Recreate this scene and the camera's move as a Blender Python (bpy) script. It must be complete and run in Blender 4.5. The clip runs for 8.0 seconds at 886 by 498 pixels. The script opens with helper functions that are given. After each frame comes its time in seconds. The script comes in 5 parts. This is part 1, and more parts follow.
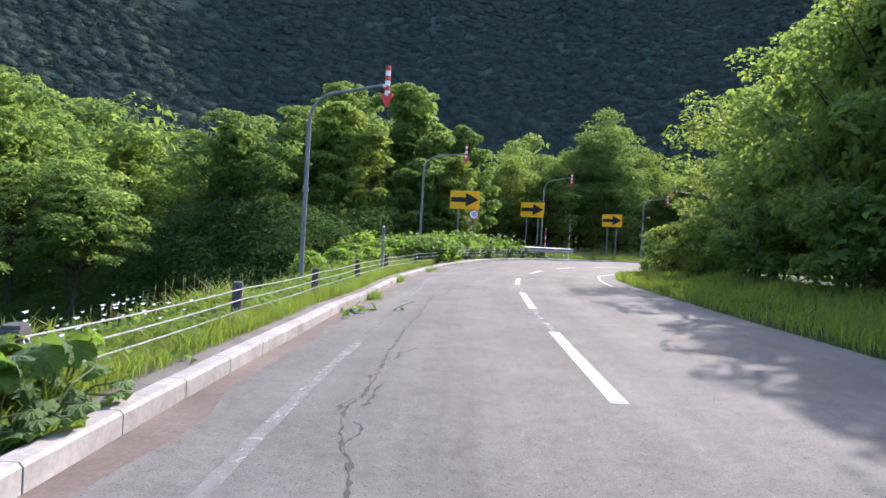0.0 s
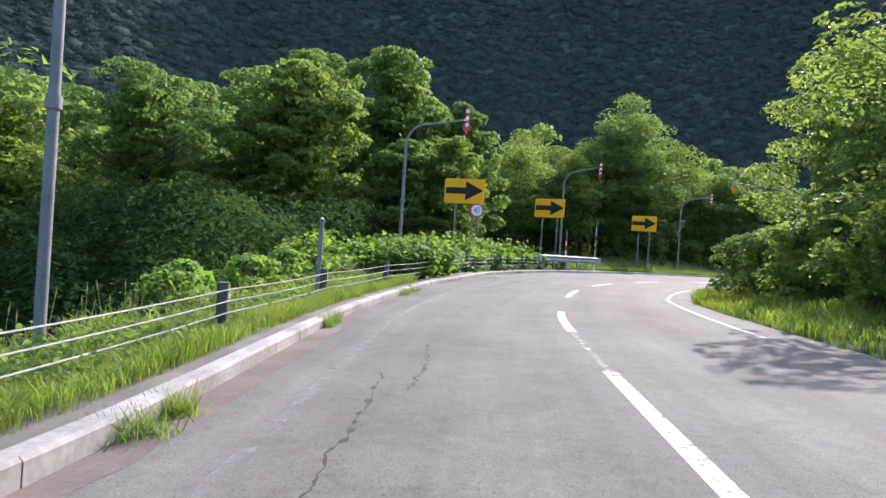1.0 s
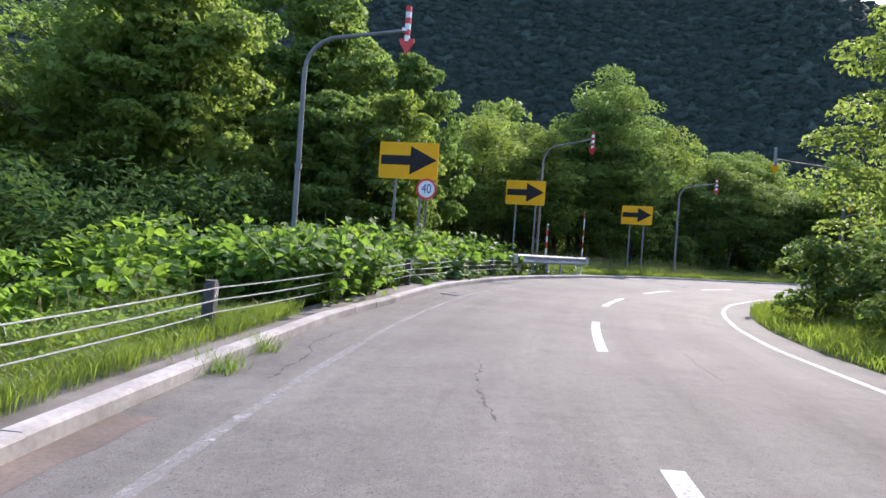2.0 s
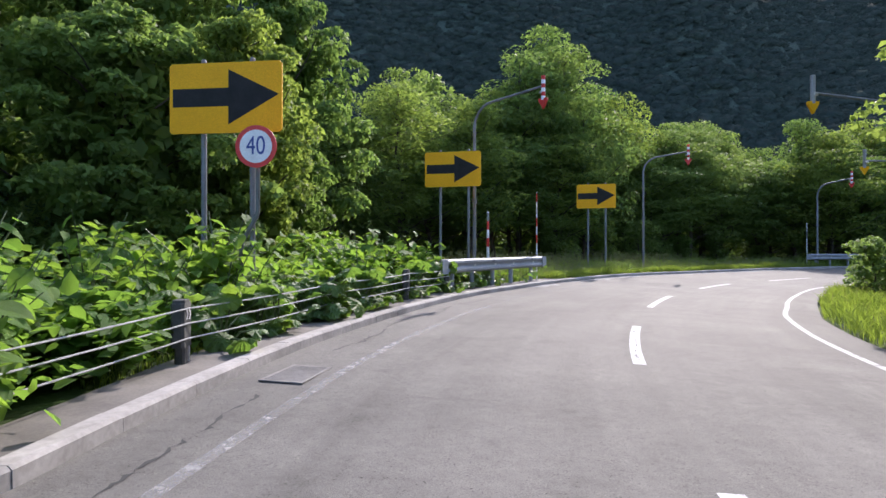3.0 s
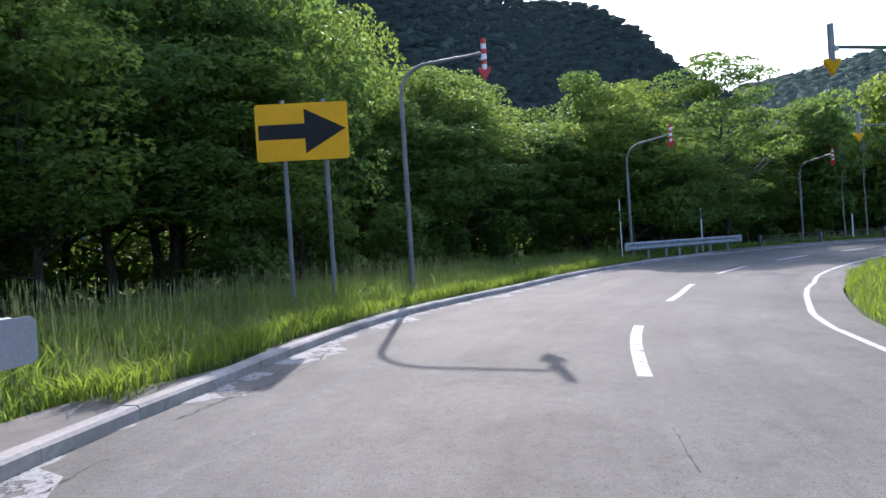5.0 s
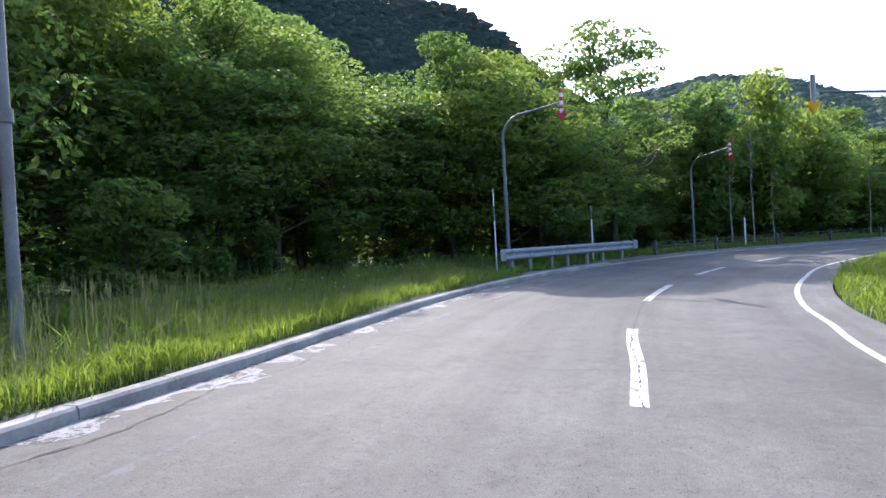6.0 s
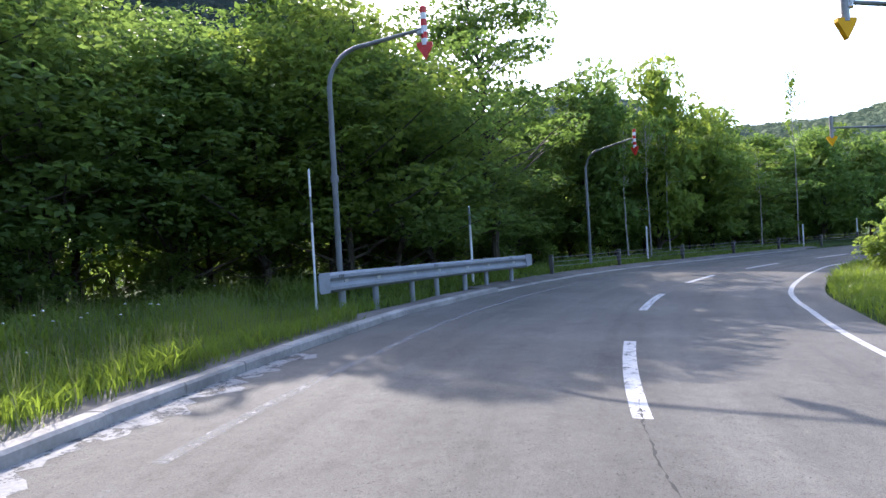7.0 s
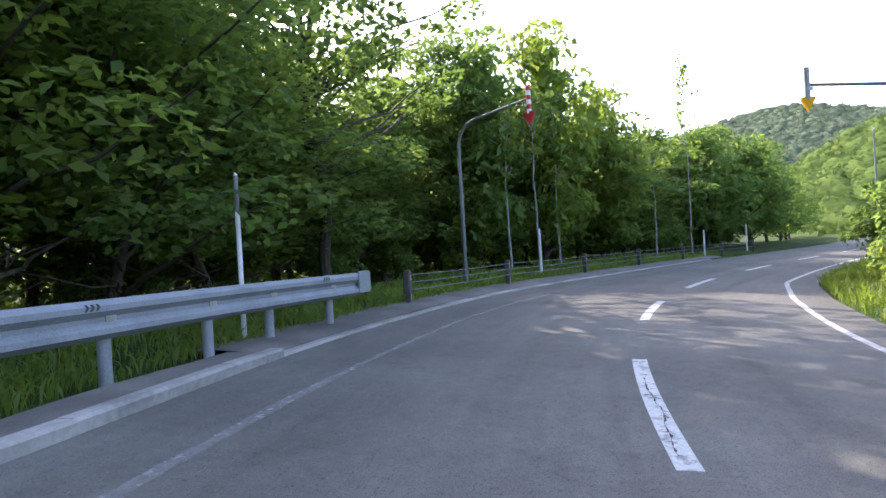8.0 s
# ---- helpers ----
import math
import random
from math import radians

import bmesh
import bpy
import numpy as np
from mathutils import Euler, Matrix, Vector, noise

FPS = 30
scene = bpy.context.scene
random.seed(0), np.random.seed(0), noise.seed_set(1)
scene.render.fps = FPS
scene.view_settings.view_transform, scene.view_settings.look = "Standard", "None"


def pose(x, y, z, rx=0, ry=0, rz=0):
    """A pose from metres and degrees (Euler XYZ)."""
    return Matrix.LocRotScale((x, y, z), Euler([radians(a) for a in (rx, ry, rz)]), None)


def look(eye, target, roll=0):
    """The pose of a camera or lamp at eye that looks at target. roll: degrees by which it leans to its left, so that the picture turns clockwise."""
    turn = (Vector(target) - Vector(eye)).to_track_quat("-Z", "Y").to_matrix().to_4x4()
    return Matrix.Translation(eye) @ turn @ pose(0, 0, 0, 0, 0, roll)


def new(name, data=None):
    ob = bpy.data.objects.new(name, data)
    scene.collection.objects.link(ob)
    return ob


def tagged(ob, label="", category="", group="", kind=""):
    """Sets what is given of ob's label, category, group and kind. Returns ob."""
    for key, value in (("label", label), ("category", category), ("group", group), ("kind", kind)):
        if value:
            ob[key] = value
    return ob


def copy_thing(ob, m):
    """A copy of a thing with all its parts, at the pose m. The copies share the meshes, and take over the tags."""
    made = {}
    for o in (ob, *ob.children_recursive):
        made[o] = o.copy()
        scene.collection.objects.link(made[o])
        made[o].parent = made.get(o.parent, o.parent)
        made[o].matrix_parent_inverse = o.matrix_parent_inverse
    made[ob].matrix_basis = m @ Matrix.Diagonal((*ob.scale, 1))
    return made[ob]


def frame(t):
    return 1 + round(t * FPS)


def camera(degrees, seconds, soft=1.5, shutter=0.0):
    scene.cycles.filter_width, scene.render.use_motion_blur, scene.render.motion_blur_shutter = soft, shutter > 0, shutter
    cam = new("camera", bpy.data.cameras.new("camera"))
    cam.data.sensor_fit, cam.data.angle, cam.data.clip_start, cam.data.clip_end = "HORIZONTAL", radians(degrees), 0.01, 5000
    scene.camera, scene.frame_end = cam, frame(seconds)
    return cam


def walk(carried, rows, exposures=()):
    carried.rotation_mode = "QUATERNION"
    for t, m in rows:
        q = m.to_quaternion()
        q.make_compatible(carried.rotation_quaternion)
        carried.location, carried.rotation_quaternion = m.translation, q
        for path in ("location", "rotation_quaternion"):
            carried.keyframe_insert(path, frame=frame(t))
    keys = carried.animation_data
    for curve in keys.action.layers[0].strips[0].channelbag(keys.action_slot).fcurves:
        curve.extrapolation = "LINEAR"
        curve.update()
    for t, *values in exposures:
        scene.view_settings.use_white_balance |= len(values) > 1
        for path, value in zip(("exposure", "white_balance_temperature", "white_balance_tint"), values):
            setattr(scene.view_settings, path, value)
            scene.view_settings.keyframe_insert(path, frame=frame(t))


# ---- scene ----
cam = camera(69.0, 8.0, soft=1.5)
PATH = [
    (0, (-0.625, -2.599, 1.272), (-0.556, -0.601, 1.24), 3.4),
    (0.5, (-0.322, 2.346, 1.257), (-0.257, 4.344, 1.225), 4.5),
    (1, (0.048, 7.468, 1.17), (0.119, 9.466, 1.161), 3.8),
    (2.3, (1.582, 19.368, 1.331), (1.844, 21.35, 1.312), 3.1),
    (2.5, (1.947, 21.153, 1.351), (2.252, 23.13, 1.34), 1.9),
    (3, (3.07, 25.475, 1.341), (3.48, 27.433, 1.34), 0.0),
    (3.5, (4.437, 29.611, 1.335), (4.995, 31.531, 1.328), -1.6),
    (4, (6.142, 33.464, 1.391), (6.868, 35.328, 1.41), -2.4),
    (4.5, (8.158, 37.244, 1.407), (9.096, 39.01, 1.405), -2.8),
    (5, (10.858, 40.766, 1.394), (11.985, 42.418, 1.384), -3.6),
    (5.2, (12.028, 42.076, 1.379), (13.224, 43.68, 1.371), -4.0),
    (6.3, (19.357, 48.011, 1.352), (20.872, 49.317, 1.332), -2.7),
    (6.5, (20.774, 48.994, 1.313), (22.340, 50.239, 1.3), -2.8),
    (7, (24.230, 51.068, 1.335), (25.916, 52.145, 1.333), -3.3),
    (7.5, (28.365, 52.939, 1.252), (30.149, 53.843, 1.251), -3.6),
    (8, (32.329, 54.326, 1.262), (34.201, 55.031, 1.268), -3.4),
]
walk(cam, [(t, look(eye, target, roll)) for t, eye, target, roll in PATH],
     exposures=[(0.0, 2.05, 6450, 20), (1.2, 2.0, 6450, 20), (2.5, 1.85, 6450, 20), (4.0, 1.65, 6350, 18), (5.0, 1.8, 6200, 18), (6.5, 2.15, 6200, 18), (7.5, 2.25, 6750, 19), (8.0, 2.55, 6950, 20)])

# ---- daylight ----
SUN = Vector((5.3, 7.57, 6.2)).normalized()
sun_data = bpy.data.lights.new("sun", "SUN")
sun_data.energy, sun_data.angle, sun_data.color = 2.3, radians(0.6), (1.0, 0.95, 0.87)
sun_lamp = new("sun", sun_data)
sun_lamp.matrix_world = look(SUN * 200, (0, 0, 0))
world = bpy.data.worlds.new("sky")
scene.world = world
world.use_nodes = True
sky = world.node_tree.nodes.new("ShaderNodeTexSky")
sky.sky_type, sky.sun_disc = "NISHITA", False
sky.sun_elevation, sky.sun_rotation = math.asin(SUN.z), math.atan2(SUN.x, SUN.y)
sky.air_density, sky.dust_density, sky.ozone_density = 1.0, 1.6, 1.5
back = world.node_tree.nodes["Background"]
back.inputs["Strength"].default_value = 0.15
world.node_tree.links.new(sky.outputs[0], back.inputs["Color"])


# ---- materials ----
class Mat:
    """A small wrapper round one node material."""

    def __init__(self, name, rough=0.6, metal=0.0, spec=0.5):
        self.m = bpy.data.materials.new(name)
        self.m.use_nodes = True
        self.t = self.m.node_tree
        self.b = self.t.nodes["Principled BSDF"]
        self.b.inputs["Roughness"].default_value = rough
        self.b.inputs["Metallic"].default_value = metal
        self.b.inputs["Specular IOR Level"].default_value = spec

    def node(self, kind, **sockets):
        n = self.t.nodes.new(kind)
        for k, v in sockets.items():
            n.inputs[k.replace("_", " ")].default_value = v
        return n

    def link(self, a, b):
        self.t.links.new(a, b)

    def noise(self, scale, detail=4.0, rough=0.6, coords="Position"):
        n = self.node("ShaderNodeTexNoise", Scale=scale, Detail=detail, Roughness=rough)
        if coords == "Position":
            self.link(self.t.nodes.new("ShaderNodeNewGeometry").outputs["Position"], n.inputs["Vector"])
        elif coords == "UV":
            self.link(self.t.nodes.new("ShaderNodeTexCoord").outputs["UV"], n.inputs["Vector"])
        else:
            self.link(self.t.nodes.new("ShaderNodeTexCoord").outputs["Object"], n.inputs["Vector"])
        return n.outputs["Fac"]

    def ramp(self, fac, stops):
        r = self.t.nodes.new("ShaderNodeValToRGB")
        while len(r.color_ramp.elements) < len(stops):
            r.color_ramp.elements.new(0.5)
        for e, (p, c) in zip(r.color_ramp.elements, stops):
            e.position, e.color = p, (*c, 1) if len(c) == 3 else c
        self.link(fac, r.inputs["Fac"])
        return r.outputs["Color"]

    def mix(self, fac, a, b, mode="MIX"):
        n = self.t.nodes.new("ShaderNodeMix")
        n.data_type, n.blend_type = "RGBA", mode
        for value, socket in ((fac, n.inputs["Factor"]), (a, n.inputs[6]), (b, n.inputs[7])):
            if hasattr(value, "is_linked"):
                self.link(value, socket)
            elif isinstance(value, (int, float)):
                socket.default_value = value
            else:
                socket.default_value = (*value, 1)
        return n.outputs[2]

    def color(self, c):
        if hasattr(c, "is_linked"):
            self.link(c, self.b.inputs["Base Color"])
        else:
            self.b.inputs["Base Color"].default_value = (*c, 1)
        return self

    def bump(self, fac, strength=0.3, distance=0.01):
        n = self.node("ShaderNodeBump", Strength=strength, Distance=distance)
        self.link(fac, n.inputs["Height"])
        self.link(n.outputs["Normal"], self.b.inputs["Normal"])
        return self


def grey(v, warm=0.0):
    return (v * (1 + warm), v, v * (1 - warm))


def stained(name, base, rough=0.6, metal=0.0, spec=0.5, coarse=3.0, fine=40.0, spread=0.35, bump=0.15):
    """Paint, metal or concrete with blotches and fine grain."""
    w = Mat(name, rough, metal, spec)
    lo, hi = [c * (1 - spread) for c in base], [min(1, c * (1 + spread)) for c in base]
    big = w.ramp(w.noise(coarse, 5), [(0.3, lo), (0.7, hi)])
    small = w.ramp(w.noise(fine, 3), [(0.3, (0.75,) * 3), (0.7, (1.0,) * 3)])
    w.color(w.mix(1.0, big, small, "MULTIPLY"))
    return w.bump(w.noise(fine, 3), bump, 0.004).m


def asphalt_material():
    w = Mat("asphalt", 0.85, 0.0, 0.18)
    grain = w.noise(140.0, 2)
    tone = w.ramp(w.noise(0.35, 5), [(0.3, (0.116, 0.11, 0.1)), (0.7, (0.167, 0.158, 0.143))])
    streak = w.node("ShaderNodeMapping", Scale=(1.0, 0.03, 1.0))
    w.link(w.t.nodes.new("ShaderNodeTexCoord").outputs["UV"], streak.inputs["Vector"])
    n = w.node("ShaderNodeTexNoise", Scale=1.5, Detail=7.0, Roughness=0.62)
    w.link(streak.outputs["Vector"], n.inputs["Vector"])
    bands = w.ramp(n.outputs["Fac"], [(0.3, grey(0.74)), (0.45, grey(0.92)), (0.56, grey(1.0)), (0.68, grey(1.14))])
    pits = w.ramp(w.noise(46.0, 3, 0.7), [(0.31, grey(0.3)), (0.4, grey(1.0)), (0.64, grey(1.0)), (0.74, grey(1.7))])
    speck = w.mix(1.0, w.ramp(grain, [(0.32, grey(0.6)), (0.5, grey(0.97)), (0.72, grey(1.25))]), pits, "MULTIPLY")
    mid = w.ramp(w.noise(9.0, 6, 0.7), [(0.3, grey(0.82)), (0.7, grey(1.05))])
    c = w.mix(1.0, w.mix(1.0, tone, bands, "MULTIPLY"), speck, "MULTIPLY")
    rough_patch = w.ramp(w.noise(1.1, 9, 0.78), [(0.32, grey(0.76)), (0.48, grey(0.97)), (0.62, grey(1.03)), (0.74, grey(1.16))])
    c = w.mix(1.0, c, rough_patch, "MULTIPLY")
    w.color(w.mix(1.0, c, mid, "MULTIPLY"))
    return w.bump(grain, 0.4, 0.006).m


def worn_paint_material(name, wear, tone=0.46, soft_edge=0.1):
    """Road paint, broken away to the asphalt where the noise says so."""
    w = Mat(name, 0.85, 0.0, 0.18)
    gone = w.ramp(w.noise(7.0, 8, 0.72), [(wear - soft_edge, (0, 0, 0)), (wear + soft_edge, (1, 1, 1))])
    paint = w.ramp(w.noise(30.0, 4), [(0.3, grey(tone, 0.02)), (0.7, grey(tone * 1.43, 0.02))])
    w.color(paint)
    bare = w.t.nodes.new("ShaderNodeBsdfTransparent")
    both = w.t.nodes.new("ShaderNodeMixShader")
    w.link(gone, both.inputs["Fac"])
    w.link(bare.outputs[0], both.inputs[1])
    w.link(w.b.outputs[0], both.inputs[2])
    w.link(both.outputs[0], w.t.nodes["Material Output"].inputs["Surface"])
    return w.m


def gutter_material():
    """Thin concrete skin, flaked and stained dark in places."""
    w = Mat("flaking_gutter_concrete", 0.85, 0.0, 0.18)
    skin = w.ramp(w.noise(30.0, 4), [(0.3, grey(0.2, 0.02)), (0.7, grey(0.3, 0.02))])
    bare = w.ramp(w.noise(140.0, 2), [(0.32, grey(0.05)), (0.7, grey(0.13))])
    left = w.ramp(w.noise(4.5, 10, 0.8), [(0.44, (0, 0, 0)), (0.47, (1, 1, 1))])
    w.color(w.mix(left, bare, skin))
    off = w.ramp(w.noise(3.1, 9, 0.7, "UV"), [(0.56, (0, 0, 0)), (0.6, (1, 1, 1))])
    clear = w.t.nodes.new("ShaderNodeBsdfTransparent")
    both = w.t.nodes.new("ShaderNodeMixShader")
    w.link(off, both.inputs["Fac"])
    w.link(w.b.outputs[0], both.inputs[1])
    w.link(clear.outputs[0], both.inputs[2])
    w.link(both.outputs[0], w.t.nodes["Material Output"].inputs["Surface"])
    return w.bump(left, 0.5, 0.01).m


def leaf_material(name, dark, light, through_color, share=0.42, rough=0.5, spec=0.3, mottle=0.0, rough_bump=0.0, contrast=1.0):
    """Leaf: a lightly glossy upper side and light that passes through."""
    w = Mat(name, rough, 0.0, spec)
    pick = w.t.nodes.new("ShaderNodeNewGeometry").outputs["Random Per Island"]
    tree = w.t.nodes.new("ShaderNodeObjectInfo").outputs["Random"]
    c = w.ramp(pick, [(0.0, dark), (1.0, light)])
    shade = w.ramp(tree, [(0.0, (0.78, 0.85, 0.8)), (0.5, (1, 1, 1)), (1.0, (1.15, 1.05, 0.8))])
    patch = w.ramp(w.noise(0.8, 3), [(0.3, (0.8, 0.85, 0.8)), (0.7, (1.1, 1.1, 1.0))])
    c = w.mix(1.0, w.mix(1.0, c, shade, "MULTIPLY"), patch, "MULTIPLY")
    if mottle:
        c = w.mix(1.0, c, w.ramp(w.noise(mottle, 8, 0.75), [(0.32, grey(1 - 0.6 * contrast)), (0.5, grey(0.95)), (0.68, grey(1 + 0.3 * contrast))]), "MULTIPLY")
    if rough_bump:
        w.bump(w.noise(rough_bump, 6, 0.7), contrast, 0.8 / rough_bump)
    w.color(c)
    glow = w.node("ShaderNodeBsdfTranslucent")
    w.link(w.mix(1.0, w.mix(1.0, through_color, shade, "MULTIPLY"), patch, "MULTIPLY"), glow.inputs["Color"])
    both = w.node("ShaderNodeMixShader", Fac=share)
    w.link(w.b.outputs[0], both.inputs[1])
    w.link(glow.outputs[0], both.inputs[2])
    w.link(both.outputs[0], w.t.nodes["Material Output"].inputs["Surface"])
    return w.m


def bark_material(name, lo, hi):
    w = Mat(name, 0.9, 0.0, 0.2)
    n = w.node("ShaderNodeMapping", Scale=(9, 9, 1.5))
    w.link(w.t.nodes.new("ShaderNodeTexCoord").outputs["Object"], n.inputs["Vector"])
    t = w.node("ShaderNodeTexNoise", Scale=1.5, Detail=6.0)
    w.link(n.outputs["Vector"], t.inputs["Vector"])
    w.color(w.ramp(t.outputs["Fac"], [(0.3, lo), (0.7, hi)]))
    return w.bump(t.outputs["Fac"], 0.6, 0.02).m


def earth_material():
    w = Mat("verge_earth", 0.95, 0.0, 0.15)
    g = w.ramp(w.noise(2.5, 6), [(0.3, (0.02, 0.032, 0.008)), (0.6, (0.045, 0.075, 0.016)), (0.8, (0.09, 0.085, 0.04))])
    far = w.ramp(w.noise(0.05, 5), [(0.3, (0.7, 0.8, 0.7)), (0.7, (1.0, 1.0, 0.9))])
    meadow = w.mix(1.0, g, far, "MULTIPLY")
    # Higher ground takes a dark blue-green that puts shade and haze into the colour.
    hazy_floor = w.mix(1.0, w.ramp(w.noise(0.3, 6), [(0.3, (0.036, 0.06, 0.05)), (0.7, (0.05, 0.08, 0.064))]), w.ramp(w.noise(1.6, 5), [(0.35, grey(0.6)), (0.65, grey(1.0))]), "MULTIPLY")
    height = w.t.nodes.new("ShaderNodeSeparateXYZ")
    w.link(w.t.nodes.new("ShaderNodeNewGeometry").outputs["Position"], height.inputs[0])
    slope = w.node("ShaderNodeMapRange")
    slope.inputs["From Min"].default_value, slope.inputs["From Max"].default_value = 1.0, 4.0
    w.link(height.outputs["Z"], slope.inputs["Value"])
    w.color(w.mix(slope.outputs["Result"], meadow, hazy_floor))
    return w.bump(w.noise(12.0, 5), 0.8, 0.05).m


ASPHALT = asphalt_material()
PAINT = worn_paint_material("road_paint", 0.395, 0.37)
EDGE_PAINT = worn_paint_material("edge_line_paint", 0.37, 0.32)
VERY_FADED = worn_paint_material("nearly_gone_road_paint", 0.66, 0.25, 0.2)
FADED = worn_paint_material("faded_road_paint", 0.56, 0.235, 0.22)
REMAINS = worn_paint_material("worn_centre_paint", 0.52, 0.28, 0.16)
GUTTER = gutter_material()
CRACK = stained("tarred_crack", grey(0.02), 0.8, spread=0.3)
CONCRETE = stained("kerb_concrete", grey(0.3, 0.06), 0.9, 0.0, 0.2, coarse=1.3, fine=18.0, spread=0.32)
APRON = stained("old_apron", (0.13, 0.117, 0.105), 0.9, coarse=1.2, fine=40.0, spread=0.4)
RUST = stained("rust_stained_gutter", (0.15, 0.12, 0.103), 0.9, 0.0, 0.2, coarse=0.8, fine=30.0, spread=0.3)
GALV = stained("galvanised_steel", grey(0.5), 0.42, 0.75, coarse=4.0, fine=60.0, spread=0.2, bump=0.05)
POLE = stained("grey_pole_paint", (0.19, 0.2, 0.205), 0.6, 0.05, 0.25, coarse=3.0, fine=50.0, spread=0.2, bump=0.05)
BEAM = stained("guardrail_paint", (0.28, 0.3, 0.325), 0.72, 0.1, 0.3, coarse=2.0, fine=50.0, spread=0.15, bump=0.04)
CABLE = stained("cable_wire", grey(0.4), 0.4, 0.3, coarse=20.0, fine=150.0, spread=0.2)
POST_GREY = stained("dark_grey_post", (0.12, 0.13, 0.125), 0.5, 0.3, coarse=4.0, fine=60.0, spread=0.25, bump=0.05)
DARK_CABLE = stained("dull_cable_wire", grey(0.2), 0.6, 0.3, coarse=20.0, fine=150.0, spread=0.3)
POST = stained("dark_post_paint", (0.06, 0.058, 0.055), 0.6, coarse=8.0, fine=60.0, spread=0.4)
YELLOW = stained("yellow_sign_face", (0.9, 0.43, 0.006), 0.55, 0.0, 0.2, coarse=2.0, fine=60.0, spread=0.06, bump=0.0)
BLACK = stained("black_sign_film", grey(0.018), 0.6, 0.0, 0.2, coarse=5.0, fine=60.0, spread=0.3, bump=0.0)
RED = stained("red_film", (0.62, 0.025, 0.02), 0.45, coarse=6.0, fine=60.0, spread=0.12, bump=0.0)
WHITE = stained("white_film", grey(0.78), 0.45, coarse=6.0, fine=60.0, spread=0.08, bump=0.0)
BLUE = stained("blue_film", (0.02, 0.05, 0.25), 0.45, coarse=6.0, fine=60.0, spread=0.1, bump=0.0)
SIGNBACK = stained("sign_back_metal", grey(0.3), 0.5, 0.5, spread=0.15)
GRATE = stained("drain_iron", (0.2, 0.19, 0.18), 0.85, 0.1, 0.2, spread=0.3)
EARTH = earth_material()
LEAF = leaf_material("broad_leaf", (0.05, 0.095, 0.028), (0.15, 0.22, 0.068), (0.31, 0.44, 0.1), 0.42, 0.6, 0.12)
LEAF_DEEP = leaf_material("forest_leaf", (0.05, 0.09, 0.032), (0.105, 0.155, 0.054), (0.26, 0.38, 0.085), 0.46, 0.6, 0.12)
LEAF_KNOT = leaf_material("knotweed_leaf", (0.06, 0.135, 0.026), (0.1, 0.2, 0.042), (0.26, 0.44, 0.06), 0.44, 0.5, 0.2, 0.0, 28.0)
# Darker, less translucent leaf copy: the hollow's shade is put into its colour.
LEAF_SHADED = leaf_material("scrub_leaf", (0.035, 0.066, 0.025), (0.068, 0.116, 0.04), (0.14, 0.24, 0.055), 0.26, 0.75, 0.04)
LEAF_BUR = leaf_material("butterbur_leaf", (0.05, 0.105, 0.03), (0.11, 0.19, 0.055), (0.24, 0.4, 0.06), 0.36, 0.42, 0.4, 0.0, 40.0)
# The near mountain's blue haze is put into this leaf colour.
LEAF_HAZE_NEAR = leaf_material("hillside_leaf", (0.031, 0.047, 0.049), (0.038, 0.056, 0.056), (0.034, 0.051, 0.05), 0.12, 0.95, 0.03, 0.35, 0.6, 0.4)
# Haze on the two farther ridges is painted in as paler, bluer leaves.
LEAF_HAZE_FAR = leaf_material("distant_hill_leaf", (0.088, 0.124, 0.11), (0.1, 0.136, 0.118), (0.09, 0.13, 0.11), 0.2, 0.95, 0.03, 0.12, 0.25, 0.35)
LEAF_HAZE_MID = leaf_material("middle_hill_leaf", (0.06, 0.09, 0.082), (0.07, 0.1, 0.09), (0.06, 0.09, 0.08), 0.15, 0.95, 0.03, 0.15, 0.3, 0.4)
# Brighter greens put the near hill's sunlight into the leaf colour.
LEAF_HILL = leaf_material("sunny_hillside_leaf", (0.085, 0.135, 0.045), (0.12, 0.18, 0.06), (0.22, 0.32, 0.08), 0.35, 0.9, 0.05, 0.35, 0.6, 0.5)
GRASS = leaf_material("grass_blade", (0.06, 0.105, 0.018), (0.125, 0.18, 0.04), (0.26, 0.38, 0.06), 0.44)
SEED = leaf_material("grass_seed_head", (0.12, 0.13, 0.06), (0.2, 0.2, 0.1), (0.25, 0.26, 0.12), 0.35)
FLOWER = stained("white_flower", (0.75, 0.75, 0.68), 0.7, spread=0.1)
BARK = bark_material("brown_bark", (0.03, 0.025, 0.02), (0.09, 0.075, 0.06))
BIRCH = bark_material("pale_birch_bark", (0.12, 0.11, 0.1), (0.5, 0.48, 0.44))
STEM = stained("green_stem", (0.07, 0.1, 0.03), 0.6, spread=0.3)

